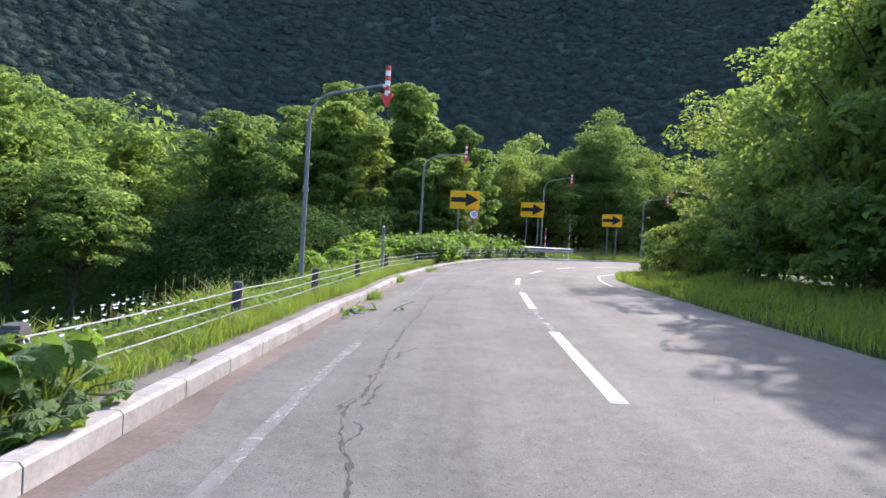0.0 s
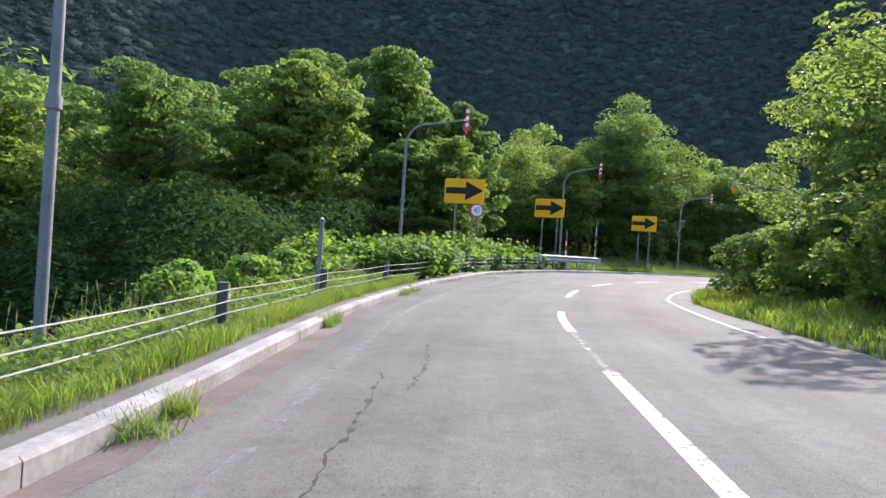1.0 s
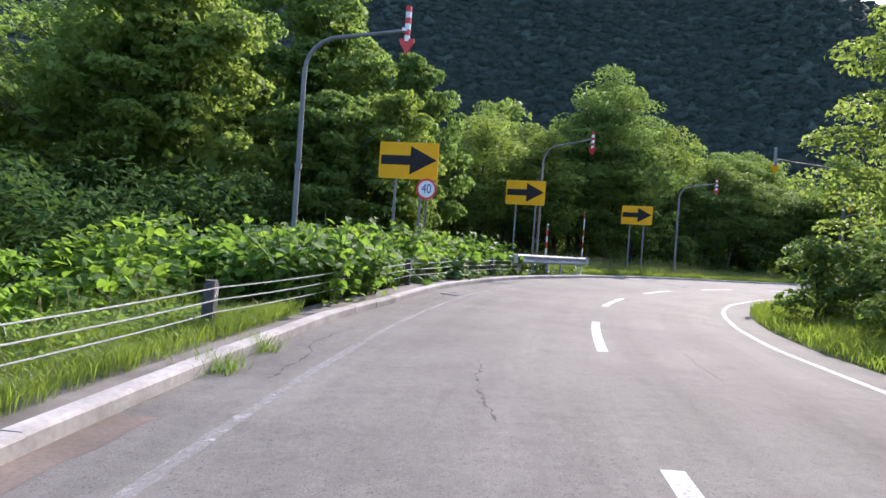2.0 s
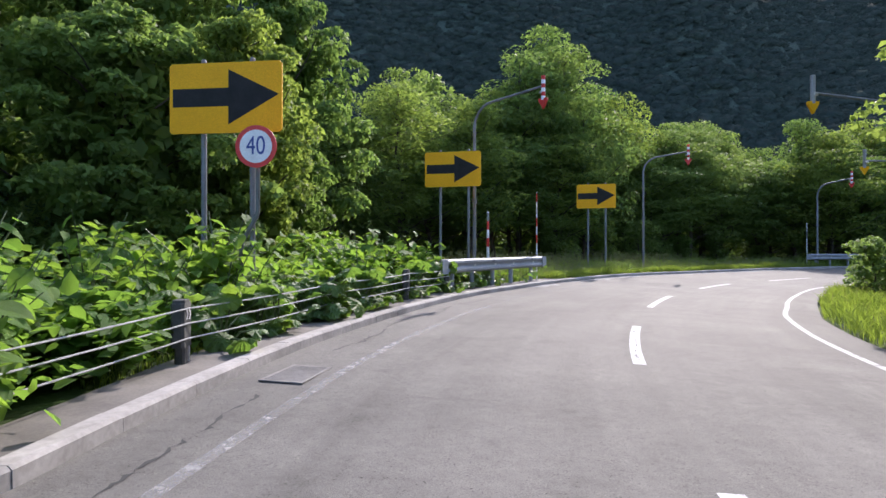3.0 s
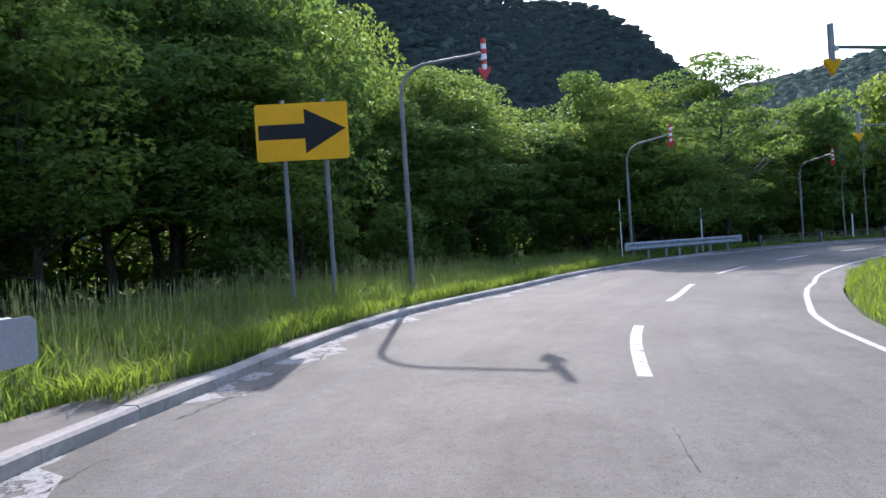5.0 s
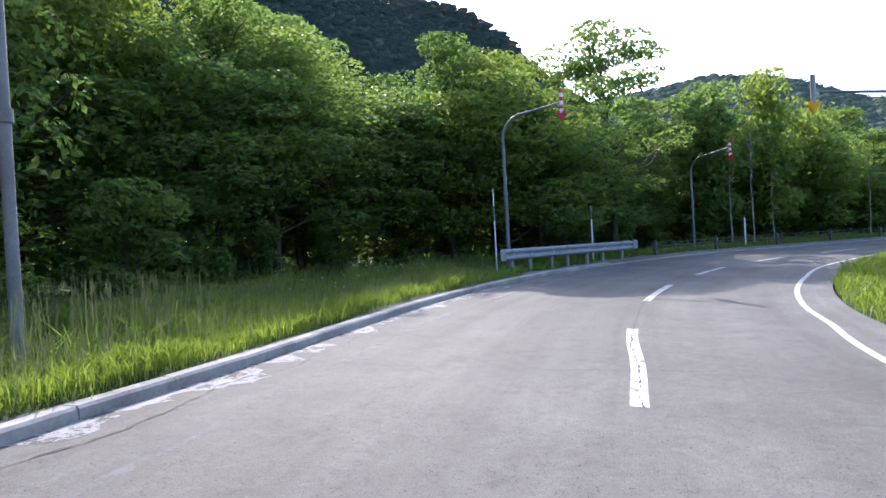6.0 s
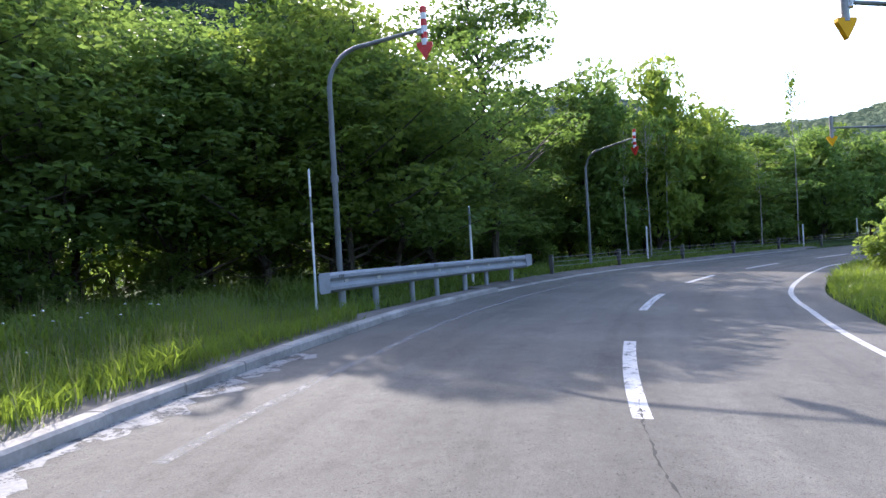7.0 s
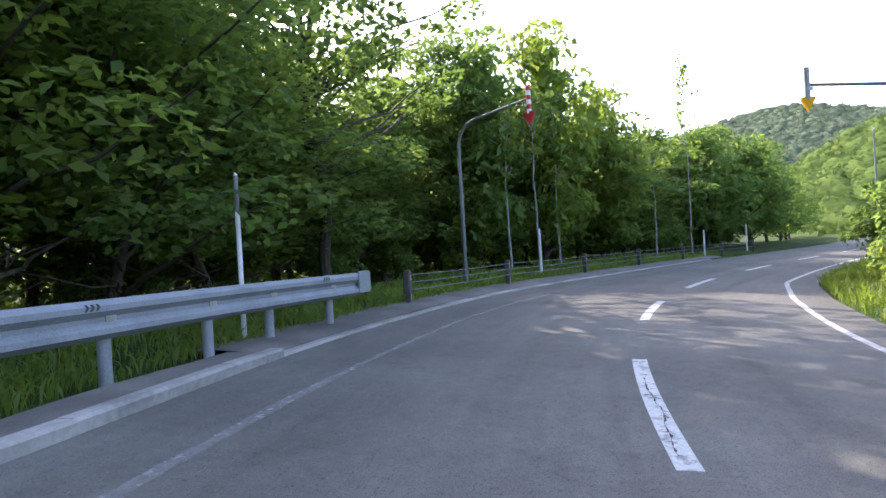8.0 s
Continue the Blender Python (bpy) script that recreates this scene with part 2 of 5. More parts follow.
# ---- mesh helpers ----
class Build:
    """Collects vertices and faces of one mesh."""

    def __init__(self):
        self.v, self.f = [], []

    def add(self, verts, faces):
        k = len(self.v)
        self.v += [tuple(p) for p in verts]
        self.f += [tuple(i + k for i in f) for f in faces]
        return self

    def box(self, c, size, rz=0.0, bevel=0.0):
        """A box with chamfered upright edges, turned by rz radians about its own axis."""
        hx, hy, hz = size[0] / 2, size[1] / 2, size[2] / 2
        b = min(bevel, hx * 0.9, hy * 0.9)
        ring = [(hx, -hy + b), (hx, hy - b), (hx - b, hy), (-hx + b, hy), (-hx, hy - b), (-hx, -hy + b), (-hx + b, -hy), (hx - b, -hy)] if b > 0 else [(hx, -hy), (hx, hy), (-hx, hy), (-hx, -hy)]
        co, si, n = math.cos(rz), math.sin(rz), len(ring)
        verts = [(c[0] + x * co - y * si, c[1] + x * si + y * co, c[2] + z) for z in (-hz, hz) for x, y in ring]
        faces = [(i, (i + 1) % n, n + (i + 1) % n, n + i) for i in range(n)] + [tuple(range(n - 1, -1, -1)), tuple(range(n, 2 * n))]
        return self.add(verts, faces)

    def tube(self, points, radii, sides=10, caps=True):
        """A round tube along a line of points."""
        pts = [Vector(p) for p in points]
        rad = radii if hasattr(radii, "__len__") else [radii] * len(pts)
        verts, faces, side = [], [], None
        for i, p in enumerate(pts):
            ahead = (pts[min(i + 1, len(pts) - 1)] - pts[max(i - 1, 0)]).normalized()
            if side is None:
                side = ahead.orthogonal().normalized()
            side = (side - ahead * side.dot(ahead)).normalized()
            up = ahead.cross(side)
            verts += [p + (side * math.cos(a) + up * math.sin(a)) * rad[i] for a in (2 * math.pi * j / sides for j in range(sides))]
        for i in range(len(pts) - 1):
            for j in range(sides):
                k = (j + 1) % sides
                faces.append((i * sides + j, i * sides + k, (i + 1) * sides + k, (i + 1) * sides + j))
        if caps:
            faces += [tuple(range(sides - 1, -1, -1)), tuple((len(pts) - 1) * sides + j for j in range(sides))]
        return self.add(verts, faces)

    def plate(self, outline, thick, m):
        """A flat plate: an outline in its own x-z plane, pushed back along y, laid into the world by m."""
        n = len(outline)
        verts = [m @ Vector((x, y, z)) for y in (0, thick) for x, z in outline]
        faces = [tuple(range(n)), tuple(range(2 * n - 1, n - 1, -1))]
        faces += [(i, n + i, n + (i + 1) % n, (i + 1) % n) for i in range(n)]
        return self.add(verts, faces)

    def mesh(self, name, material, smooth=False):
        me = bpy.data.meshes.new(name)
        me.from_pydata(self.v, [], self.f)
        me.materials.append(material)
        if smooth:
            me.polygons.foreach_set("use_smooth", [True] * len(me.polygons))
            me.set_sharp_from_angle(angle=radians(40))
        me.update()
        return me


def fast_mesh(name, verts, faces, material, smooth=False, uv=None):
    """A mesh from arrays; all faces have as many corners."""
    verts, faces = np.asarray(verts, np.float32), np.asarray(faces, np.int32)
    me, k = bpy.data.meshes.new(name), faces.shape[1]
    me.vertices.add(len(verts))
    me.vertices.foreach_set("co", verts.ravel())
    me.loops.add(faces.size)
    me.loops.foreach_set("vertex_index", faces.ravel())
    me.polygons.add(len(faces))
    me.polygons.foreach_set("loop_start", np.arange(0, faces.size, k, dtype=np.int32))
    me.materials.append(material)
    if uv is not None:
        me.uv_layers.new(name="UVMap").data.foreach_set("uv", np.asarray(uv, np.float32)[faces.ravel()].ravel())
    if smooth:
        me.polygons.foreach_set("use_smooth", np.ones(len(faces), bool))
    me.update(calc_edges=True)
    return me


def part(name, build, material, parent, label="", smooth=False):
    """Links a mesh as one part under a thing."""
    me = build.mesh(name, material, smooth) if isinstance(build, Build) else build
    ob = new(name, me)
    ob.parent = parent
    return tagged(ob, label)


def thing(name, label, category, group="", kind="", at=(0, 0, 0), rz=0.0):
    """An empty at a thing's base, which carries its parts."""
    ob = new(name)
    ob.matrix_basis = pose(*at, 0, 0, math.degrees(rz))
    return tagged(ob, label, category, group, kind)


# ---- the road's line ----
CENTRE = [(-2.0, -60), (-0.75, -30), (0.1, -12), (0.9, 0), (1.09, 2.64), (1.4, 6.8), (1.66, 10.1), (2.43, 17.15), (2.99, 20.46), (4.17, 24.98), (5.33, 28.6), (6.83, 32.31), (8.64, 35.71), (10.7, 38.9), (13.09, 41.98), (15.95, 44.88),
          (18.75, 47.2), (21.59, 48.8), (23.15, 49.62), (25.55, 50.94), (28.97, 52.44), (32.5, 53.57), (36.02, 54.37), (39.38, 54.85), (42.8, 55), (45.9, 54.85), (48.75, 54.45), (53.25, 53.4), (61.25, 50.7), (71.25, 46.5), (84.0, 41.6), (100, 37.5), (130, 34), (180, 32)]


def smooth_line(points, step=0.4):
    """A line of even steps through the points (Catmull-Rom)."""
    p = [np.array(q, float) for q in points]
    p = [2 * p[0] - p[1], *p, 2 * p[-1] - p[-2]]
    out = []
    for a, b, c, d in zip(p, p[1:], p[2:], p[3:]):
        n = max(2, int(np.linalg.norm(c - b) / 0.1))
        for u in np.linspace(0, 1, n, endpoint=False):
            out.append(0.5 * (2 * b + (c - a) * u + (2 * a - 5 * b + 4 * c - d) * u**2 + (3 * b - a - 3 * c + d) * u**3))
    out = np.array(out + [p[-2]])
    run = np.r_[0, np.cumsum(np.linalg.norm(np.diff(out, axis=0), axis=1))]
    even = np.arange(0, run[-1], step)
    return np.stack([np.interp(even, run, out[:, k]) for k in range(out.shape[1])], 1), even


LINE, RUN = smooth_line(CENTRE)
AHEAD = np.gradient(LINE, axis=0)
AHEAD /= np.linalg.norm(AHEAD, axis=1)[:, None]
RIGHT = np.stack([AHEAD[:, 1], -AHEAD[:, 0]], 1)


def project(xy):
    """For places in the plan: how far along the road, and how far to its right."""
    xy = np.atleast_2d(np.asarray(xy, float))
    s, d = np.empty(len(xy)), np.empty(len(xy))
    for k in range(0, len(xy), 2000):
        some = xy[k : k + 2000]
        gap = some[:, None, :] - LINE[None, ::2, :]
        i = np.argmin((gap**2).sum(2), 1) * 2
        away = some - LINE[i]
        s[k : k + 2000] = RUN[i] + (away * AHEAD[i]).sum(1)
        d[k : k + 2000] = (away * RIGHT[i]).sum(1)
    return s, d


def on_road(s, d):
    """The place in the plan at s along and d to the right of the centre line."""
    s, d = np.atleast_1d(np.asarray(s, float)), np.asarray(d, float)
    p = np.stack([np.interp(s, RUN, LINE[:, k]) for k in (0, 1)], 1)
    r = np.stack([np.interp(s, RUN, RIGHT[:, k]) for k in (0, 1)], 1)
    return p + r * np.broadcast_to(d, s.shape)[:, None]


def heading(s):
    """The road's direction at s, as an angle about z from +x."""
    return math.atan2(np.interp(s, RUN, AHEAD[:, 1]), np.interp(s, RUN, AHEAD[:, 0]))


def along(x, y):
    return float(project([(x, y)])[0][0])


def edge(points):
    """An edge of the road as a function of s, from a few places on it."""
    s, d = project(points)
    order = np.argsort(s)
    s, d = s[order], d[order]
    return lambda q: np.interp(q, s, d)


KERB = edge([(-3.05, -10), (-2.57, 0.9), (-2.45, 3.2), (-2.18, 6.8), (-2.03, 9.1), (-1.7, 11.7), (0.1, 24.9), (0.45, 26.4), (1.54, 29.35), (1.95, 30.65), (5.34, 38.0), (7.55, 41.45), (9.12, 43.35), (11.4, 46.05), (12.63, 47.22), (13.9, 48.48), (15.75, 50.05),
             (18.6, 51.75), (21.07, 52.89), (22.09, 53.47), (23.52, 54.18), (25.55, 55.17), (27.1, 55.85), (28.81, 56.46), (31.52, 57.32), (33.55, 57.88), (35.45, 58.18), (38.55, 58.62), (43.25, 58.75), (46.75, 58.5), (53.65, 56.7), (61.25, 54.2)])
LEFT_LINE = edge([(-1.72, 0), (-1.54, 3.5), (-1.24, 7.0), (-1.0, 10.0), (0.53, 22.9), (1.2, 25.6), (2.25, 29.05), (3.8, 32.95), (5.05, 35.5), (7.39, 39.5), (8.4, 41.1), (15.1, 47.9), (23.15, 53.1), (25.15, 54.08), (30.5, 56), (33.66, 56.88), (38.1, 57.55), (43.55, 57.75), (53.25, 55.8)])
RIGHT_LINE = edge([(3.8, 0), (4.65, 11), (5.75, 19.4), (7.55, 26.45), (8.45, 28.75), (9.42, 30.95), (11.14, 34.4), (13.3, 37.75), (14.8, 39.48), (17.03, 41.98), (18.1, 43.02), (19.96, 44.73), (22, 46.25), (24.45, 47.55), (27.87, 49.03), (29.41, 49.72), (32.35, 50.7), (34.75, 51.3),
                   (37.25, 51.78), (40.75, 52.35), (43.89, 52.44), (45.55, 52.4), (47.95, 52.27), (51.19, 51.92), (55.25, 50.7)])
# the cross fall of the road, along its length: first a little to the left, then banked into the bend
BANK_AT, BANK = (60, 72, 80, 86, 92, 98, 200), (-0.045, -0.045, -0.03, 0.0, 0.035, 0.045, 0.05)


def lift(s, d):
    """The height that the cross fall gives at s along and d to the right of the centre line."""
    d = np.asarray(d, float)
    fade = np.clip((30 - np.abs(d)) / 21.0, 0, 1)
    return np.interp(s, BANK_AT, BANK) * -np.clip(d, -7, 5) * fade


def lift_at(x, y):
    s, d = project([(x, y)])
    return float(lift(s, d)[0])



def kerb_sink(s):
    """How far the kerb and the verge have settled along the bend."""
    return np.interp(s, (68, 80, 100, 110), (0.0, 0.035, 0.045, 0.055))


def ribbon(name, s0, s1, left, right, z, material, step=0.5, ragged=0.0, seed=1, across=1):
    """A strip that follows the road between two offsets."""
    s = np.linspace(s0, s1, max(2, int((s1 - s0) / step) + 1))
    rng = np.random.default_rng(seed)
    l, r = (np.asarray(f(s), float) if callable(f) else np.full(len(s), float(f)) for f in (left, right))
    if ragged:
        wob = np.convolve(rng.normal(0, 1, len(s) + 6), np.ones(4) / 4, "same")[3:-3] * ragged
        r = np.maximum(r + wob, l + 0.02)
    z = z(s) if callable(z) else z
    cols = across + 1
    verts, uv = [], []
    for j in range(cols):
        d = l + (r - l) * j / across
        p = on_road(s, d)
        verts.append(np.c_[p, z + lift(s, d)])
        uv.append(np.c_[d, s])
    n = len(s)
    faces = [(j * n + i, (j + 1) * n + i, (j + 1) * n + i + 1, j * n + i + 1) for j in range(across) for i in range(n - 1)]
    return fast_mesh(name, np.concatenate(verts), np.array(faces), material, uv=np.concatenate(uv))


# ---- ground and hills ----
LEFT_DROP = (along(2, 12), along(1.8, 27))
# azimuths in degrees, crest elevations, foot and crest distances
NEAR_MOUNTAIN = ((-180, -150, -110, -60, -36, 0, 20, 32, 36, 40, 43, 46.5, 51, 54, 57, 58.7, 62, 66, 180), (0, 9, 18, 25, 27, 29, 28.5, 27, 24.5, 22.4, 21.0, 19.6, 17.1, 14.9, 12.7, 11.5, 7, 0, 0), 95, 240)
SECOND_MOUNTAIN = ((-180, 40, 52, 58.9, 60, 63, 66.4, 69, 72, 75, 77.5, 80, 82, 85, 95, 180), (0, 0, 9, 10.9, 11.6, 12.0, 11.9, 11.6, 11.0, 10.6, 9.7, 9.0, 7.8, 6, 0, 0), 260, 620)
FAR_HILL = ((-180, 72, 80, 82.5, 85.7, 89, 92, 95, 97, 99, 103, 110, 118, 140, 180), (5, 0, 7.0, 7.8, 8.0, 8.4, 8.9, 9.2, 9.0, 8.7, 8.2, 7.4, 8, 7, 5), 330, 850)
NEAR_HILL = ((-180, 92.4, 93.8, 95.5, 97.3, 99.3, 101, 108, 125, 150, 180), (7, 0, 4.0, 5.3, 6.1, 6.8, 7.3, 9, 10.5, 9, 7), 110, 240)
HILLS = [NEAR_MOUNTAIN, SECOND_MOUNTAIN, FAR_HILL, NEAR_HILL]
HUB = np.array((13.0, 42.0))


def hill_height(x, y):
    dx, dy = x - HUB[0], y - HUB[1]
    r, az = np.hypot(dx, dy), np.degrees(np.arctan2(dx, dy))
    out = np.zeros_like(r)
    for angles, rise, foot, crest in HILLS:
        e = np.interp(az, angles, rise)
        h = crest * np.tan(np.radians(e))
        u = np.clip((r - foot) / (crest - foot), 0, 1)
        fall = np.clip((r - crest) / crest, 0, 1)
        wave = 1 + 0.05 * np.sin(az * 0.35 + r * 0.013) * u
        out = np.maximum(out, h * u**1.1 * wave * (1 - 0.8 * fall))
    return out


def ground_height(x, y):
    """The height of the ground in the plan; the road's plane is z = 0."""
    x, y = np.asarray(x, float), np.asarray(y, float)
    s, d = project(np.c_[x.ravel(), y.ravel()])
    s, d = s.reshape(x.shape), d.reshape(x.shape)
    k, r = KERB(s), RIGHT_LINE(s)
    wave = 0.06 * np.sin(x * 0.9 + 1.3 * np.sin(y * 0.6)) + 0.05 * np.sin(y * 1.1 + x * 0.4)
    out_l = k - 0.3 - d
    low = np.clip((LEFT_DROP[1] - s) / 6.0, 0, 1)
    left = 0.13 - kerb_sink(s) - 0.1 * np.clip((out_l - 0.25) / 0.45, 0, 1) + wave * np.clip(out_l - 0.6, 0, 1) - low * 5.4 * np.clip((out_l - 1.7) / 5.0, 0, 1) ** 1.15
    out_r = d - r - 0.75
    right = -0.03 + (0.3 + wave) * np.clip(out_r / 3.0, 0, 1)
    z = np.where(d < k - 0.3, left, np.where(out_r > 0, right, -0.16))
    return z + lift(s, d) + hill_height(x, y)


def axis(lo, hi, step, reach):
    """Even steps between lo and hi, then ever longer ones out to reach."""
    more, w, q = [], step, 0.0
    while q < reach:
        w *= 1.16
        q += w
        more.append(q)
    more = np.array(more)
    return np.r_[(lo - more)[::-1], np.arange(lo, hi, step), hi + more]


gx, gy = axis(-18, 76, 0.55, 1500), axis(-12, 72, 0.55, 1500)
mx, my = np.meshgrid(gx, gy)
mz = ground_height(mx, my)
nx, ny = len(gx), len(gy)
corner = (np.arange(ny - 1)[:, None] * nx + np.arange(nx - 1)[None, :]).ravel()
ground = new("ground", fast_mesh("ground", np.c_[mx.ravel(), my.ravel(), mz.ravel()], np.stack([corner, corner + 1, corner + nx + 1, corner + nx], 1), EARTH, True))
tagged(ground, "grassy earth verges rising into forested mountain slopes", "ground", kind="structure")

# ---- road, markings, kerb ----
S0, S1 = along(-0.6, -30), along(120, 35)
road = tagged(new("road", ribbon("road", S0, S1, lambda s: KERB(s) + 0.0, lambda s: RIGHT_LINE(s) + 0.7, 0.0, ASPHALT, 0.5, across=6)),
              "worn grey asphalt road bending to one side, cracked and patched", "road", kind="structure")
DASHES = [((0.5, -5.2), (0.8, -1.4)), ((1.09, 2.64), (1.4, 6.8)), ((1.66, 10.0), (2.0, 14.0)), ((2.43, 17.15), (2.99, 20.46)), ((4.17, 24.98), (5.33, 28.6)), ((6.83, 32.31), (8.64, 35.71)),
          ((10.7, 38.9), (13.09, 41.98)), ((15.95, 44.88), (18.75, 47.2)), ((21.85, 48.92), (25.55, 50.94)), ((28.97, 52.44), (32.5, 53.57)), ((36.02, 54.37), (39.38, 54.85)),
          ((42.8, 55), (45.9, 54.85)), ((49.25, 54.35), (52.45, 53.6)), ((56.25, 52.5), (59.45, 51.4)), ((63.25, 49.9), (66.25, 48.6)), ((70.25, 46.9), (73.25, 45.6))]
for a, b in DASHES:
    part("lane_dash", ribbon("lane_dash", along(*a), along(*b), -0.075, 0.075, 0.002, PAINT, 0.2), None, road)
part("edge_line", ribbon("edge_line", along(6.0, 17), S1 - 30, lambda s: RIGHT_LINE(s) - 0.055, lambda s: RIGHT_LINE(s) + 0.055, 0.002, EDGE_PAINT, 0.4), None, road, "white edge line on the inside of the bend")
for s_a, s_b, paint in ((S0, along(1.3, 5.5), FADED), (along(1.3, 5.5), along(2.6, 19), VERY_FADED), (along(2.6, 19) + 0.3, along(5, 27), FADED), (along(5, 27) + 0.4, along(9.5, 37), FADED), (along(9.5, 37) + 0.4, along(27.25, 52), VERY_FADED), (along(27.25, 52) + 0.4, along(59.25, 50.7), FADED)):
    part("edge_line", ribbon("edge_line", s_a, s_b, lambda s: LEFT_LINE(s) - 0.055, lambda s: LEFT_LINE(s) + 0.055, 0.002, paint, 0.4), None, road, "faded white edge line along the kerb")
part("centre_line_remains", ribbon("centre_line_remains", along(2.0, 13.9), along(2.43, 17.3), -0.04, 0.04, 0.0015, REMAINS, 0.4), None, road)
part("centre_line_remains", ribbon("centre_line_remains", along(1.42, 6.9), along(1.66, 10.0), -0.045, 0.045, 0.0015, REMAINS, 0.4), None, road)


def crack(points, width, seed, z=0.003, jag=0.028):
    """A tarred or open crack: a thin crooked strip."""
    rng = np.random.default_rng(seed)
    line, run = smooth_line(points, 0.06)
    slow = np.stack([np.convolve(rng.normal(0, 1, len(line) + 8), np.ones(5) / 5, "same")[4:-4] for _ in (0, 1)], 1)
    line = line + jag * (0.3 * rng.normal(0, 1, line.shape) + 1.3 * slow)
    t = np.gradient(line, axis=0)
    t /= np.linalg.norm(t, axis=1)[:, None] + 1e-9
    w = 0.8 * width * (0.1 + 1.3 * rng.random(len(line)) ** 2.5)[:, None] / 2
    n = np.stack([t[:, 1], -t[:, 0]], 1)
    zz = z + lift(*project(line))
    verts = np.r_[np.c_[line - n * w, zz], np.c_[line + n * w, zz]]
    k = len(line)
    faces = np.array([(i, k + i, k + i + 1, i + 1) for i in range(k - 1)])
    part("crack", fast_mesh("crack", verts, faces, CRACK), None, road)


crack([(-0.85, -3), (-0.93, 0.7), (-1.14, 2.06), (-1.09, 2.56), (-1.0, 3.4), (-0.92, 4.94), (-0.85, 6.0)], 0.05, 1)
crack([(-0.88, 5.65), (-0.82, 6.4), (-0.78, 7.14), (-0.56, 9.06), (-0.43, 10.7), (-0.38, 11.5), (-0.28, 12.5), (-0.23, 13.8)], 0.06, 2)
crack([(-1.18, 2.26), (-1.2, 2.5), (-1.12, 2.78), (-1.02, 3.08), (-1.02, 3.68)], 0.05, 61)
crack([(-1.04, 1.42), (-1.02, 1.58), (-0.95, 1.77), (-1.02, 2.11)], 0.045, 62)
crack([(-0.89, 4.41), (-0.83, 4.83), (-0.7, 5.06), (-0.6, 5.31)], 0.05, 63)
crack([(-1.02, 2.51), (-0.93, 2.88), (-0.93, 3.31)], 0.04, 64)
crack([(0.05, 13.0), (0.08, 13.35), (0.21, 14.55), (0.22, 15.6)], 0.05, 3, jag=0.03)
crack([(-1.38, 9.4), (-0.14, 9.67), (0.82, 9.64), (1.77, 9.79), (2.64, 9.45), (3.66, 9.22)], 0.05, 4, jag=0.02)
crack([(2.33, 23.9), (2.3, 23.5), (2.15, 22.75), (2.1, 21.4)], 0.05, 5, jag=0.03)
crack([(0.2, 22.74), (0.33, 23.41), (0.47, 24.0), (0.38, 24.43), (0.58, 25.29), (0.9, 25.95)], 0.045, 6, jag=0.02)
crack([(5.4, 25.17), (5.09, 23.96), (4.89, 23.25)], 0.04, 7, jag=0.03)
crack([(1.75, 28.6), (2.15, 29.6), (2.4, 30.4), (2.7, 31.3)], 0.05, 8, jag=0.03)
crack([(2.9, 31.4), (4.5, 30.8), (6.4, 30.6), (8.6, 30.1)], 0.015, 9, jag=0.02)
crack([(7.15, 40.0), (7.95, 39.53), (8.86, 38.9), (9.62, 38.22), (10.46, 37.77), (11.46, 37.19), (13, 36.4)], 0.075, 10, jag=0.02)
crack([(5.43, 37.55), (5.77, 37.97), (5.95, 38.35), (6.26, 38.86), (6.81, 39.47), (7.04, 40.04)], 0.05, 11, jag=0.03)
crack([(7.93, 41.58), (8.31, 42.09), (9.18, 42.93), (10.2, 44.2), (11.07, 45.18), (11.37, 45.44)], 0.035, 12, jag=0.03)
crack([(14.07, 43.02), (14.74, 43.7)], 0.025, 13, jag=0.015)
for s_a, s_b, seed in ((along(6.6, 31.8), along(9.2, 36.4), 50), (along(9.6, 37.2), along(12.6, 41.4), 51), (along(12.0, 46.0), along(16.5, 49.9), 52), (along(17, 50.3), along(20.57, 52.43), 53)):
    q = np.linspace(s_a, s_b, 9)
    crack([tuple(p) for p in on_road(q, KERB(q) + 0.4 + 0.1 * np.sin(q * 2.1))], 0.05, seed, z=0.0045, jag=0.03)
crack([(20.71, 52.22), (21.22, 52.51), (21.55, 52.75), (22.04, 52.9), (22.63, 53.35), (24.63, 54.36)], 0.04, 14, jag=0.04)
crack([(21.2, 52.39), (21.44, 51.85), (21.71, 51.43), (22.15, 50.79), (22.61, 50.11), (23.13, 49.5), (23.39, 49.13), (23.82, 48.74)], 0.022, 15, jag=0.02)
for s_a, s_b, wide, seed in ((along(21.67, 49.21), along(29.55, 52.7), 0.025, 16), (along(6.9, 32.4), along(8.5, 35.5), 0.018, 18), (along(10.8, 39.0), along(12.9, 41.8), 0.018, 19), (along(36.25, 54.4), along(38.45, 54.7), 0.022, 20)):
    q = np.linspace(s_a, s_b, 7)
    crack([tuple(p) for p in on_road(q, 0.02 * np.sin(q * 3.0))], wide, seed, z=0.0045, jag=0.012)

